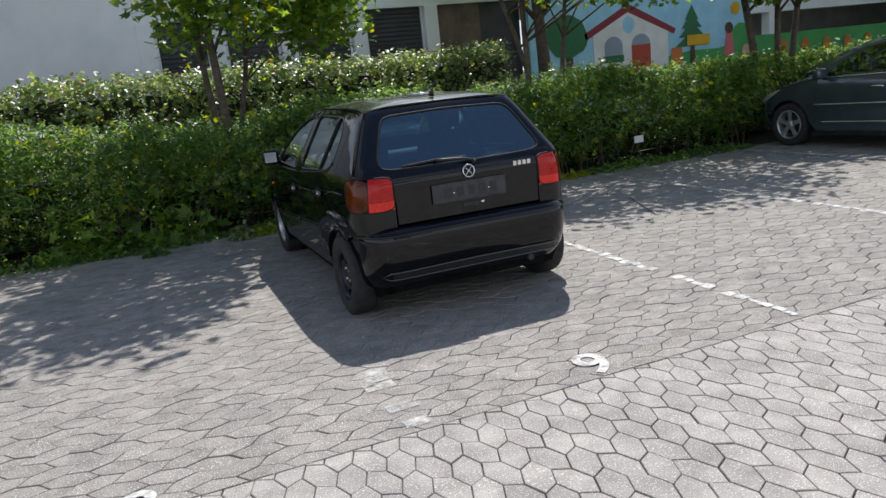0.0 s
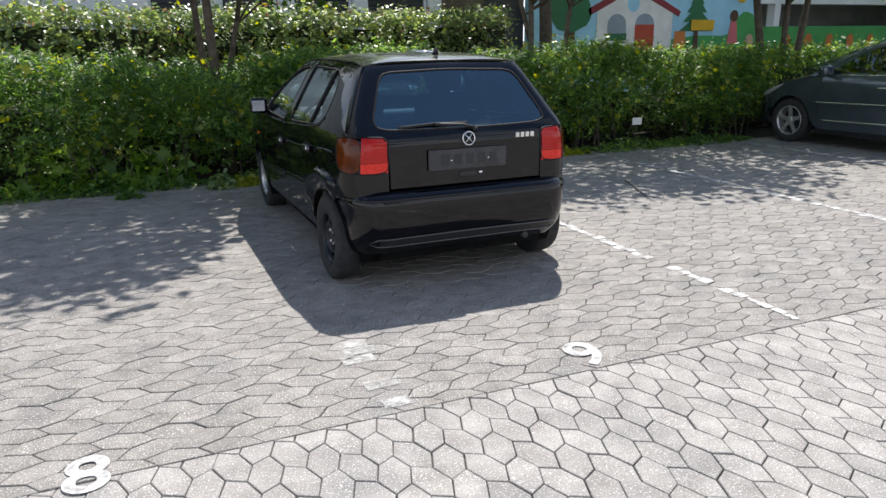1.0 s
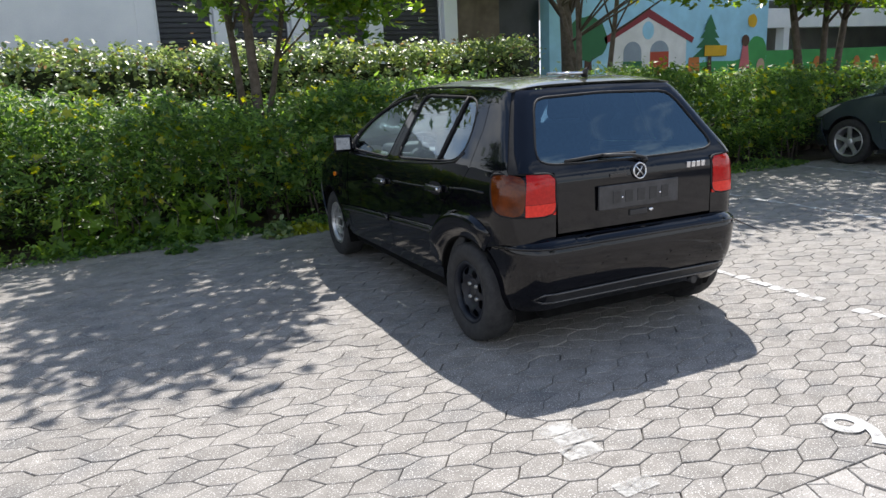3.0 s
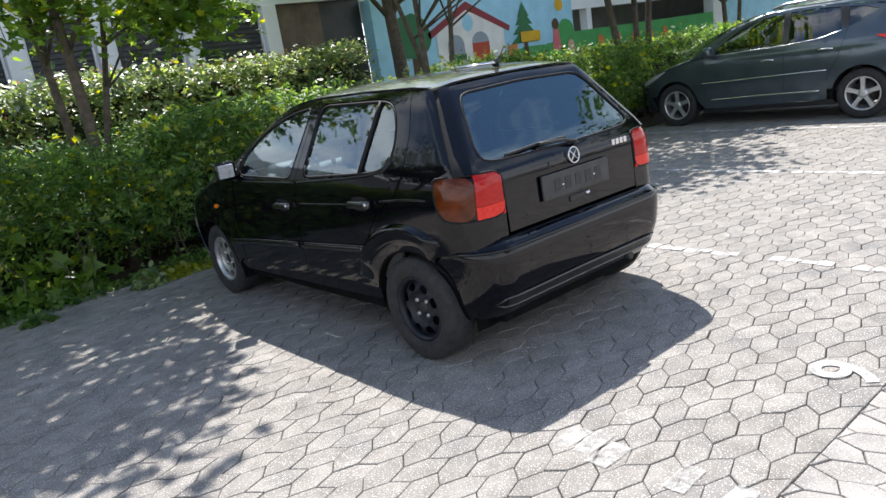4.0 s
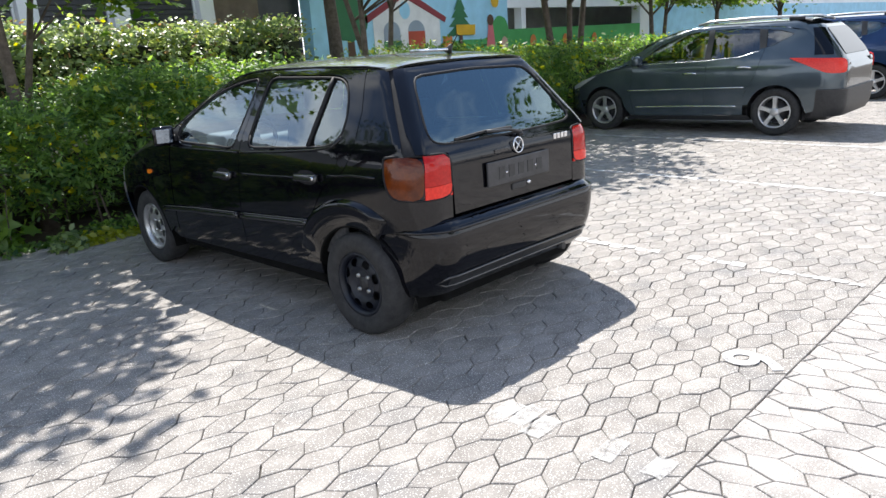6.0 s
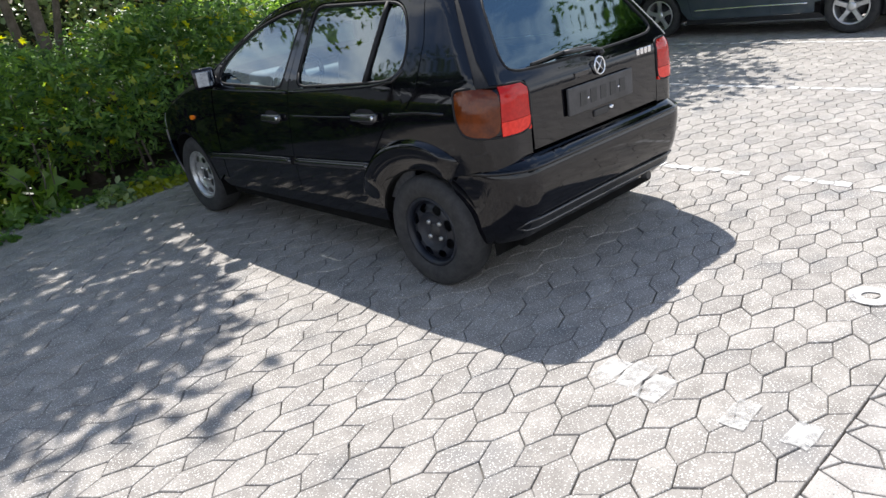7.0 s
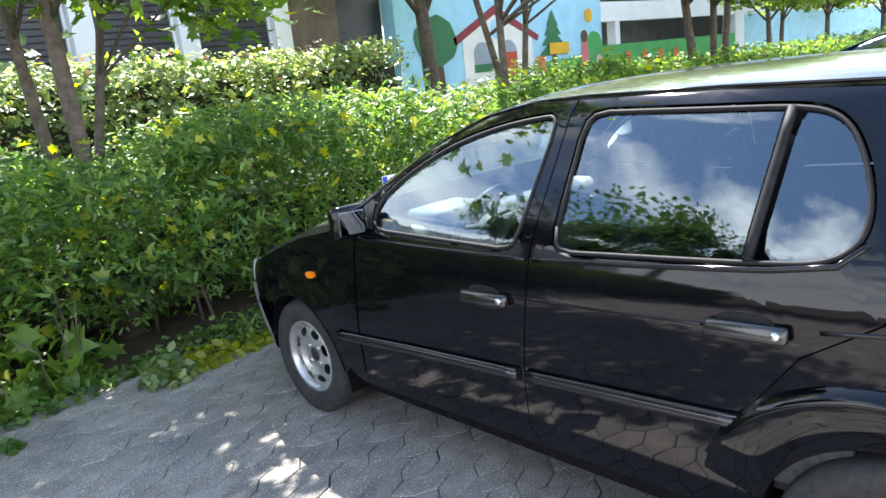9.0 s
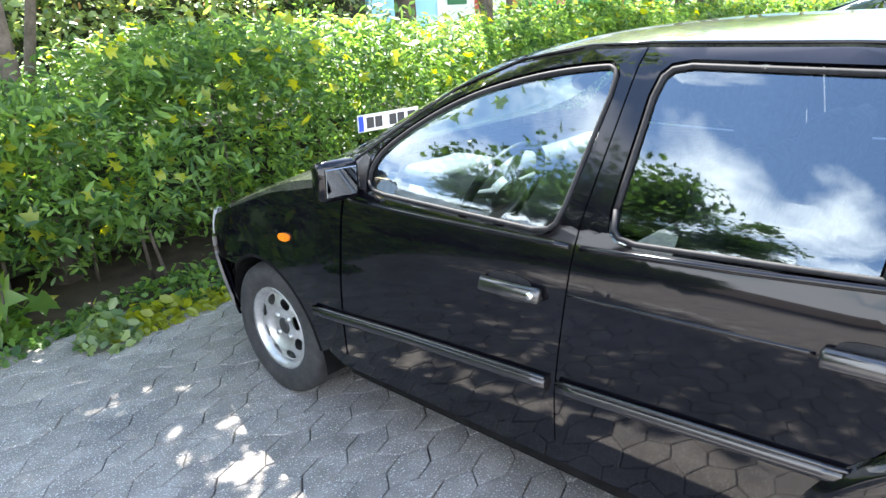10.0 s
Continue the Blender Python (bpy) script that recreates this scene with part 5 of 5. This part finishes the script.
for sx in (-0.36, 0.36):
    seat = new("front_seat")
    seat.parent = car
    part("seat_cushion", box_bm(sx - 0.24, sx + 0.24, 0.85, 1.38, 0.42, 0.60, 0.06), CLOTH, seat, smooth=True)
    b = part("seat_back", box_bm(-0.23, 0.23, -0.07, 0.06, 0.0, 0.58, 0.05), CLOTH, seat, smooth=True)
    b.matrix_basis = pose(sx, 0.88, 0.54, 14, 0, 0)
    b = part("headrest", box_bm(-0.13, 0.13, -0.05, 0.05, 0.0, 0.18, 0.04), CLOTH, seat, smooth=True)
    b.matrix_basis = pose(sx, 0.73, 1.12, 10, 0, 0)
steering = new("steering_wheel")
steering.parent = car
steering.matrix_basis = pose(-0.36, 1.57, 0.87, -62, 0, 0)
bm = bmesh.new()
tube_bm([(0.185 * math.cos(2 * math.pi * k / 32), 0.185 * math.sin(2 * math.pi * k / 32), 0) for k in range(33)], 0.016, 8, bm, caps=False)
part("wheel_rim", bm, TRIMBLACK, steering)
part("wheel_hub", lathe_bm([(0.0, 0.02), (0.06, 0.015), (0.07, -0.02)], 20), DASH, steering).matrix_basis = pose(0, 0, 0, 0, -90, 0)
for a in (-10, 190, 270):
    part("wheel_spoke", tube_bm([(0.05 * math.cos(radians(a)), 0.05 * math.sin(radians(a)), 0), (0.18 * math.cos(radians(a)), 0.18 * math.sin(radians(a)), 0)], [0.02, 0.013], 6), DASH, steering)


# ---- the grey estate car ----
E_LOW = Shell(([0.15, 0.24, 0.40, 0.62, 0.80, 0.95, 1.05], [0.80, 0.825, 0.850, 0.868, 0.862, 0.845, 0.82]),
              ([0.15, 0.40, 0.90, 1.15], [-0.66, -0.78, -0.80, -0.70]),
              ([0.15, 0.35, 0.55, 0.70, 0.80, 1.0], [3.26, 3.36, 3.36, 3.32, 3.22, 3.1]), 0.22, 0.26, 0.42, 0.60, y_back=0.3, y_front=2.0, span=1.1)
E_UP = Shell(([0.90, 1.00, 1.10, 1.25, 1.38, 1.44, 1.475], [0.850, 0.815, 0.768, 0.700, 0.645, 0.600, 0.53]),
             ([0.90, 1.00, 1.20, 1.40, 1.475], [-0.78, -0.74, -0.60, -0.42, -0.30]),
             ([0.90, 0.98, 1.10, 1.24, 1.36, 1.44, 1.475], [2.95, 2.72, 2.42, 2.06, 1.72, 1.46, 1.20]), 0.20, 0.22, 0.34, 0.30, y_back=0.3, y_front=2.0, span=1.1)
estate = thing("estate_car", "dark grey metallic estate car with silver alloy wheels", "car", (7.83, 0.76, 0), turn=1.5)


def e_side(y, z):
    return E_LOW.side(y, z) if z < 0.90 else (E_UP.side(y, z) if z > 1.0 else E_LOW.side(y, z).lerp(E_UP.side(y, z), (z - 0.90) / 0.10))


def e_low(y, z):
    return E_LOW.side(y, z)


EW, ER = 2.54, 0.31
e_f = [(1.99, 0.985), (1.80, 1.12), (1.62, 1.235), (1.40, 1.325), (1.18, 1.375), (0.985, 1.392), (0.965, 1.01)]
e_r = [(0.90, 1.012), (0.915, 1.392), (0.60, 1.395), (0.30, 1.375), (0.235, 1.23), (0.26, 1.12), (0.50, 1.05)]
e_q = [(0.17, 1.15), (0.19, 1.365), (0.02, 1.345), (-0.14, 1.30), (0.05, 1.19)]
e_fdoor = [(2.05, 0.93), (2.08, 0.965), (1.86, 1.135), (1.66, 1.265), (1.42, 1.362), (1.18, 1.412), (0.945, 1.428), (0.93, 1.0), (0.94, 0.6), (0.96, 0.25), (2.02, 0.235), (2.08, 0.5)]
e_rdoor = [(0.945, 1.428), (0.60, 1.430), (0.28, 1.412), (0.20, 1.25), (0.19, 1.10), (0.26, 0.80), (0.40, 0.55), (0.42, 0.265), (0.96, 0.25), (0.94, 0.6), (0.93, 1.0)]
both("front_door", [offset_loop(e_fdoor, 0.002), offset_loop(e_f, -0.01)], e_side, GREYPAINT, estate, step=0.06)
both("rear_door", [offset_loop(e_rdoor, 0.002), offset_loop(e_r, -0.01)], e_side, GREYPAINT, estate, step=0.06)
e_quarter = [(0.28, 1.412), (0.0, 1.392), (-0.26, 1.335), (-0.40, 1.22), (-0.55, 1.02), (-0.62, 0.80), (-0.60, 0.35), (-0.38, 0.30)] + arch(0, ER, 0.355, 165, 15) + [(0.42, 0.40), (0.40, 0.55), (0.26, 0.80), (0.19, 1.10), (0.20, 1.25)]
both("quarter_panel", [offset_loop(e_quarter, 0.002), offset_loop(e_q, -0.008)], e_side, GREYPAINT, estate, step=0.05)
e_wing = [(2.06, 0.955), (2.30, 0.925), (2.60, 0.86), (2.90, 0.765), (3.02, 0.70), (3.0, 0.45)] + arch(EW, ER, 0.355, 25, 172) + [(2.10, 0.25), (2.02, 0.235), (2.08, 0.5), (2.05, 0.93)]
both("front_wing", [offset_loop(e_wing, 0.002)], e_low, GREYPAINT, estate, step=0.05)
both("front_bumper_side", [[(2.88, 0.24), (3.24, 0.22), (3.26, 0.55), (3.20, 0.60), (3.005, 0.60), (3.0, 0.45)]], e_low, GREYPAINT, estate, step=0.05, lift=0.006)
both("head_lamp", [rounded([(2.66, 0.835), (2.92, 0.755), (3.16, 0.66), (3.14, 0.615), (3.02, 0.64), (2.86, 0.72)])], e_low, LAMP_CLEAR, estate, step=0.03, lift=0.012)
panel("front_bumper", [[(-0.60, 0.20), (0.60, 0.20), (0.58, 0.66), (-0.58, 0.66)]], E_LOW.nose, GREYPAINT, estate, step=0.06)
both("sill", [[(0.30, 0.19), (2.16, 0.17), (2.10, 0.232), (0.96, 0.247), (0.35, 0.26)]], e_low, TRIMBLACK, estate, lift=-0.01, step=0.06)
E_GLASS = glazing("estate_tinted_glass", (0.22, 0.26, 0.28), ior=2.0)
both("front_door_window", [e_f], e_side, E_GLASS, estate, lift=-0.008, lip=0, step=0.06)
both("rear_door_window", [e_r], e_side, E_GLASS, estate, lift=-0.008, lip=0, step=0.06)
both("quarter_light", [e_q], e_side, E_GLASS, estate, lift=-0.006, lip=0, step=0.06)
both("window_pillar", [[(0.975, 1.005), (0.985, 1.40), (0.905, 1.40), (0.89, 1.005)]], e_side, TRIMBLACK, estate, lift=0.002, lip=0, step=0.06)
both("door_pillar", [[(0.255, 1.13), (0.30, 1.385), (0.195, 1.372), (0.17, 1.145)]], e_side, TRIMBLACK, estate, lift=0.002, lip=0, step=0.06)
both("tail_lamp", [rounded([(0.58, 1.005), (0.30, 0.992), (-0.10, 0.975), (-0.12, 0.80), (0.12, 0.80), (0.32, 0.885)])], E_LOW.wrap, LAMP_BRIGHT, estate, lift=0.010, step=0.03)
both("pillar_glass", [[(0.24, 1.03), (0.02, 1.03), (-0.10, 1.36), (0.06, 1.36)]], E_UP.wrap, BLACK, estate, lift=0.005, step=0.03)
panel("tailgate", [[(-0.60, 0.35), (0.60, 0.35), (0.62, 0.95), (0.50, 1.40), (-0.50, 1.40), (-0.62, 0.95)]], lambda x, z: E_UP.rear(x, z) if z > 0.9 else E_LOW.rear(x, z), GREYPAINT, estate, step=0.08)
both("tail_corner", [[(-0.28, 0.35), (0.24, 0.35), (0.24, 0.96), (-0.28, 0.96)]], E_LOW.wrap, GREYPAINT, estate, step=0.03, lift=-0.006)
both("rear_pillar", [[(-0.26, 0.94), (0.24, 0.94), (0.22, 1.41), (-0.24, 1.41)]], E_UP.wrap, GREYPAINT, estate, step=0.03, lift=-0.006)
panel("rear_window", [rounded([(-0.55, 1.02), (0.55, 1.02), (0.45, 1.36), (-0.45, 1.36)])], E_UP.rear, BLACK, estate, step=0.06, lift=0.006, lip=0)
panel("rear_bumper", [[(-0.60, 0.27), (0.60, 0.27), (0.60, 0.60), (-0.60, 0.60)]], E_LOW.rear, TRIMBLACK, estate, step=0.06, lift=0.03, lip=0.05)
both("bumper_corner", [[(-0.24, 0.27), (0.22, 0.27), (0.22, 0.60), (-0.24, 0.60)]], E_LOW.wrap, TRIMBLACK, estate, step=0.03, lift=0.028, lip=0.04)
panel("windscreen", [rounded([(-0.68, 1.00), (0.68, 1.00), (0.50, 1.425), (-0.50, 1.425)])], E_UP.nose, GLASS, estate, step=0.06, lip=0)
both("front_pillar", [[(2.08, 0.97), (1.86, 1.14), (1.66, 1.27), (1.42, 1.367), (1.18, 1.417), (1.12, 1.45), (1.40, 1.425), (1.70, 1.32), (1.96, 1.16), (2.24, 0.98)]], E_UP.side, GREYPAINT, estate, step=0.04, lip=0.01)
both("roof_edge", [[(-0.28, 1.345), (0.0, 1.398), (0.28, 1.417), (0.60, 1.435), (0.945, 1.433), (1.18, 1.417), (1.10, 1.472), (0.5, 1.472), (-0.10, 1.47), (-0.26, 1.42)]], E_UP.side, GREYPAINT, estate, step=0.03, lip=0.006)


def e_roof(u, v):
    y = -0.32 + 1.55 * v
    return Vector((u * (0.545 - 0.03 * (2 * v - 1) ** 4), y, 1.468 + 0.030 * (1 - u * u) * (1 - 0.5 * (2 * v - 1) ** 4)))


panel("roof", [[(-1, 0), (1, 0), (1, 1), (-1, 1)]], e_roof, GREYPAINT, estate, step=0.1, lip=0)


def e_bonnet(u, y):
    zf = curve_at(y, [2.05, 2.30, 2.60, 2.90, 3.10, 3.25], [0.975, 0.932, 0.865, 0.775, 0.69, 0.62])
    w = E_LOW.half(y, 0.8) - max(0, y - 2.75) * 0.75
    return Vector((u * w, y, zf + 0.075 * (1 - abs(u) ** 3)))


panel("bonnet", [[(-1, 2.06), (1, 2.06), (1, 3.0), (0.85, 3.16), (0, 3.24), (-0.85, 3.16), (-1, 3.0)]], e_bonnet, GREYPAINT, estate, step=0.08, lip=0.03)
for mir in (False, True):
    s = 1 if mir else -1
    strip("chrome_strip", [(2.12, 0.600), (0.95, 0.628), (0.40, 0.640)], e_low, 0.009, CHROME, estate, lift=0.002, mirror=mir)
    strip("sill_strip", [(2.00, 0.360), (1.2, 0.380), (0.50, 0.385)], e_low, 0.011, CHROME, estate, lift=0.002, mirror=mir)
    strip("waist_trim", [(2.02, 0.965), (0.96, 0.998), (0.50, 1.035), (0.25, 1.105)], e_side, 0.006, CHROME, estate, mirror=mir)
    for y0, z in ((1.06, 0.83), (0.32, 0.895)):
        strip("door_handle", [(y0, z), (y0 + 0.06, z + 0.006), (y0 + 0.2, z)], e_side, 0.011, CHROME, estate, lift=0.012, mirror=mir)
    m = new("door_mirror")
    m.parent = estate
    m.matrix_basis = pose(s * 0.93, 1.93, 1.03)
    part("mirror_housing", box_bm(-0.10, 0.10, -0.05, 0.07, -0.07, 0.07, 0.035), GREYPAINT, m, smooth=True)
    part("mirror_foot", tube_bm([(-s * 0.06, 0.02, -0.05), (-s * 0.13, 0.04, -0.08)], 0.03, 8), TRIMBLACK, m)
    rail = new("roof_rail")
    rail.parent = estate
    part("rail_bar", tube_bm([(s * 0.50, 1.20, 1.475), (s * 0.51, 1.02, 1.515), (s * 0.52, 0.4, 1.53), (s * 0.51, -0.12, 1.515), (s * 0.50, -0.30, 1.46)], [0.018] * 5, 8), ALLOY, rail)
    part("rail_fairing", box_bm(s * 0.51 - 0.018, s * 0.51 + 0.018, -0.22, -0.02, 1.47, 1.51, 0.01), TRIMBLACK, rail)
    for a in (0.0, EW):
        bm = bmesh.new()
        rings = []
        for k in range(19):
            t = math.pi * (-0.1 + 1.2 * k / 18)
            yy, zz = a + 0.355 * math.cos(t), ER + 0.355 * math.sin(t)
            rings.append([bm.verts.new((s * q, yy, zz)) for q in (-E_LOW.side(yy, max(zz, 0.16)).x - 0.006, 0.5)])
        for p, q in zip(rings, rings[1:]):
            bm.faces.new((p[0], p[1], q[1], q[0]))
        part("wheel_housing", bm, TRIMBLACK, estate)
for x in (-0.745, 0.745):
    for y in (0.0, EW):
        wheel(estate, x, y, ER, 0.205, 0.19, ALLOY, "alloy", -1 if x < 0 else 1)
part("underbody", box_bm(-0.66, 0.66, -0.6, 3.0, 0.20, 0.36, 0.02), TRIMBLACK, estate)
e_cabin = new("cabin")
e_cabin.parent = estate
part("floor_pan", box_bm(-0.72, 0.72, -0.5, 2.3, 0.362, 0.42), CLOTH, e_cabin)
part("dashboard", box_bm(-0.72, 0.72, 1.75, 2.3, 0.65, 0.97, 0.06), DASH, e_cabin, smooth=True)
part("bench_back", box_bm(-0.66, 0.66, 0.05, 0.2, 0.5, 1.05, 0.05), CLOTH, e_cabin, smooth=True)
for sx in (-0.37, 0.37):
    part("front_seat_back", box_bm(sx - 0.24, sx + 0.24, 0.80, 0.95, 0.5, 1.18, 0.06), CLOTH, e_cabin, smooth=True)
    part("headrest", box_bm(sx - 0.13, sx + 0.13, 0.78, 0.88, 1.17, 1.32, 0.04), CLOTH, e_cabin, smooth=True)
bm = bmesh.new()
tube_bm([(0.18 * math.cos(2 * math.pi * k / 28), 0.18 * math.sin(2 * math.pi * k / 28), 0) for k in range(29)], 0.016, 6, bm, caps=False)
part("steering_wheel", bm, TRIMBLACK, e_cabin).matrix_basis = pose(-0.37, 1.52, 1.0, -65, 0, 0)
BLUEPAINT = surface("blue_metallic_paint", (0.010, 0.030, 0.085), (0.018, 0.045, 0.12), 3, 0.16, metal=0.4, coat=0.5, fine=400)
blue_car = copy_thing(estate, pose(12.85, 0.85, 0, 0, 0, 1))
tagged(blue_car, "dark blue car parked beside the grey estate car", "car")
for ob in blue_car.children_recursive:
    for slot in ob.material_slots:
        if slot.material == GREYPAINT:
            slot.link = "OBJECT"
            slot.material = BLUEPAINT


# ---- painted bay marks ----
def bay_line(x, y0, y1, label, worn, seed, width=0.08, material=PAINT):
    rng = np.random.default_rng(seed)
    owner = thing("bay_line", label, "road marking", kind="structure", group="bay lines")
    bm = bmesh.new()
    y = y0
    while y < y1:
        L = 0.088 + rng.normal() * 0.003
        if rng.uniform() > worn:
            a, b = x - width / 2 + rng.normal() * 0.012, x + width / 2 + rng.normal() * 0.012
            q = rng.normal(size=4) * 0.008
            top = [(a, y + 0.003 + q[0]), ((a + b) / 2, y + 0.002 + q[1] * 0.5), (b, y + 0.003 + q[1]), (b + q[3], y + L * 0.5), (b, y + L - 0.004 + q[2]), ((a + b) / 2, y + L - 0.003), (a, y + L - 0.004 + q[3]), (a + q[0], y + L * 0.5)]
            vs = [bm.verts.new((px, py, 0.0045)) for px, py in top]
            f = bm.faces.new(vs)
            bm.normal_update()
            if f.normal.z < 0:
                f.normal_flip()
        y += 0.097
    part("paint_patch", bm, material, owner)
    return owner


bay_line(-0.98, -1.84, -0.98, "worn and broken white bay line on the pavers", 0.30, 1, 0.15, PAINT_FADED)
bay_line(1.345, -1.84, 3.3, "white bay line on the pavers", 0.04, 2, 0.068)
bay_line(3.84, -1.84, 3.4, "white bay line on the pavers", 0.12, 3)
bay_line(6.36, -1.84, 3.4, "white bay line on the pavers", 0.05, 4)
bay_line(-3.5, -1.84, 3.3, "white bay line on the pavers", 0.3, 5)


def bay_number(text, x, y, size):
    cu = bpy.data.curves.new("bay_number", "FONT")
    cu.body, cu.size, cu.align_x, cu.align_y, cu.offset = text, size, "CENTER", "CENTER", 0.006
    cu.extrude = 0.001
    cu.materials.append(PAINT)
    ob = new("bay_number", cu)
    ob.matrix_basis = pose(x, y, 0.006, 0, 0, 0)
    return tagged(ob, "white stencilled bay number " + text + " on the pavers", "road marking", "bay numbers")


bay_number("9", 0.03, -1.735, 0.37)
bay_number("8", -2.19, -1.85, 0.34)


# ---- small things along the hedge ----
def plate_post(label, x, y, z, turn):
    t = thing("plate_sign", label, "sign", (x, y, 0), "plate signs along the hedge", turn=turn)
    part("post", tube_bm([(0, 0.02, -0.03), (0, 0.02, z + 0.05)], 0.014, 8), CHROME, t)
    plate = part("plate", box_bm(-0.26, 0.26, -0.004, 0.004, z - 0.055, z + 0.055, 0.002), M_WHITE, t, "white plate with dark bars")
    part("blue_field", box_bm(-0.255, -0.215, -0.0065, -0.0045, z - 0.05, z + 0.05), M_PLATEBLUE, plate)
    for a, b in ((-0.19, -0.13), (-0.12, -0.06), (0.0, 0.06), (0.07, 0.13), (0.16, 0.23)):
        part("dark_bar", box_bm(a, b, -0.0065, -0.0045, z - 0.036, z + 0.036), TRIMBLACK, plate)
    return t


M_PLATEBLUE = paint("plate_blue", (0.02, 0.06, 0.45))
plate_post("white plate with dark bars on a short post in the hedge", 1.08, 3.70, 0.755, -4)


def weeds(name, label, cx, cy, rx, ry, n, size, height, material, seed, shape="oval"):
    rng = np.random.default_rng(seed)
    t = thing(name, label, "plant", (cx, cy, 0))
    a, r = rng.uniform(0, 2 * math.pi, n), np.sqrt(rng.uniform(0, 1, n))
    pl = np.stack([r * np.cos(a) * rx, r * np.sin(a) * ry, np.abs(rng.normal(size=n)) * height * (1.1 - r) + 0.006], axis=1)
    ob = leaf_mesh("leaf_mat", pl, np.array([[0, -0.2, 1.0]]) + rng.normal(size=(n, 3)) * 0.6, size * rng.uniform(0.5, 1.3, n), shape, material, rng)
    ob.parent = t
    tagged(ob, kind="stuff")
    if shape == "maple":
        for k in range(7):
            x, y, h = rng.uniform(-rx, rx) * 0.7, rng.uniform(-ry, ry) * 0.6, height * rng.uniform(0.7, 1.3)
            part("stem", tube_bm([(x, y, -0.02), (x + rng.normal() * 0.04, y - 0.02, h * 0.6), (x + rng.normal() * 0.08, y - 0.04, h)], [0.007, 0.005, 0.002], 5), BARK, t)
    return t


weeds("weed_clump", "yellow-green weeds at the edge of the pavers", -0.75, 3.55, 0.42, 0.16, 420, 0.06, 0.05, LEAF_YELLOW, 31)
weeds("weed_clump", "small grey-green weed beside the front wheel", -1.05, 3.45, 0.16, 0.14, 160, 0.06, 0.12, LEAF_TALL, 32)
weeds("weed_clump", "yellow-green weeds at the edge of the pavers", 3.45, 3.75, 0.40, 0.14, 300, 0.06, 0.05, LEAF_YELLOW, 33)
weeds("weed_clump", "red-flowered weed at the edge of the pavers", -1.95, 3.35, 0.14, 0.12, 120, 0.05, 0.05, LEAF_LOW, 34)
for k, (x, w) in enumerate(((-7.5, 1.6), (-5.0, 1.4), (-3.2, 1.2), (-2.0, 0.9), (-0.4, 0.8), (1.0, 1.0), (2.3, 0.9), (4.4, 1.0), (5.8, 1.0))):
    weeds("ground_cover", "dark green low growth under the hedge", x, 3.78, w, 0.24, 900, 0.05, 0.10, LEAF_LOW, 40 + k)
part("plank", box_bm(-0.36, 0.36, -0.045, 0.045, -0.02, 0.06, 0.012), CONCRETE, thing("edging_stone", "grey weathered edging stone half under the hedge", "kerb", (-2.05, 4.05, 0), turn=3))

weeds("maple_shoot", "young maple shoots with large leaves in the hedge front", -1.75, 3.95, 0.6, 0.25, 150, 0.15, 0.45, LEAF_MAPLE, 61, "maple")
weeds("maple_shoot", "young maple shoots with large leaves in the hedge front", -2.6, 4.0, 0.5, 0.25, 120, 0.14, 0.5, LEAF_MAPLE, 62, "maple")
# A thin bark-coloured tube drawn as a dark line along the pavers.
twig = thing("fallen_twig", "thin dark line along the pavers", "twig", (2.78, 1.39, 0))
part("line_tube", tube_bm([(0.20, 0.46, 0.008), (0.05, 0.12, 0.012), (-0.20, -0.46, 0.008)], [0.005, 0.006, 0.003], 6), BARK, twig)
marker = thing("ground_marker", "small pale marker plate on a stake under the hedge", "sign", (4.75, 3.95, 0))
part("stake", tube_bm([(0, 0.01, -0.03), (0, 0.01, 0.36)], 0.008, 6), BARK, marker)
part("marker_plate", box_bm(-0.08, 0.08, -0.006, 0.0, 0.30, 0.40, 0.002), M_WHITE, marker)
# trees across the lane, seen mirrored in the car's windows
tree("tall tree beside the white building", [(-7.9, 5.9, -7.9, 5.8, 5.6, 0.17), (-7.4, 6.3, -7.0, 6.6, 5.2, 0.12), (-8.6, 5.2, -9.0, 4.8, 5.2, 0.12)], (-7.9, 5.8, 5.4), (2.8, 2.8, 2.4), 34000, 0.115, LEAF_DARK, 51)
tree("tall tree across the parking lane", [(10.6, -3.4, 10.6, -3.4, 5.6, 0.17)], (10.6, -3.4, 5.7), (2.5, 2.5, 2.6), 16000, 0.13, LEAF_DARK, 52)
tree("broad street tree across the parking lane", [(2.5, -15.0, 2.5, -15.0, 4.5, 0.16)], (2.5, -15.0, 5.2), (3.0, 2.4, 2.0), 4500, 0.2, LEAF_DARK, 53)


# ---- paving, last ----
paving("parking_bays", (-9, 16, EDGE, 3.7), (-2.0, 0.2, -1.6, 0.8), False, PAVER, "pale wavy interlocking concrete pavers of the parking bays", "pale wavy concrete pavers laid in rows", True, 0.065, -0.107, 0.0011, 0.026)
paving("drive_lane", (-8, 14, -7.5, EDGE), (-1.4, 1.2, -3.9, -2.1), True, PAVER_DRIVE, "worn wavy interlocking concrete pavers of the lane", "worn wavy concrete pavers laid across", False, 0.035, -0.038, 0.0018, 0.019)
sheet("far_paving", -60, 60, -60, -7.5, -0.02, PAVER_DRIVE, "pale paved lane beyond the bays", "pavement")
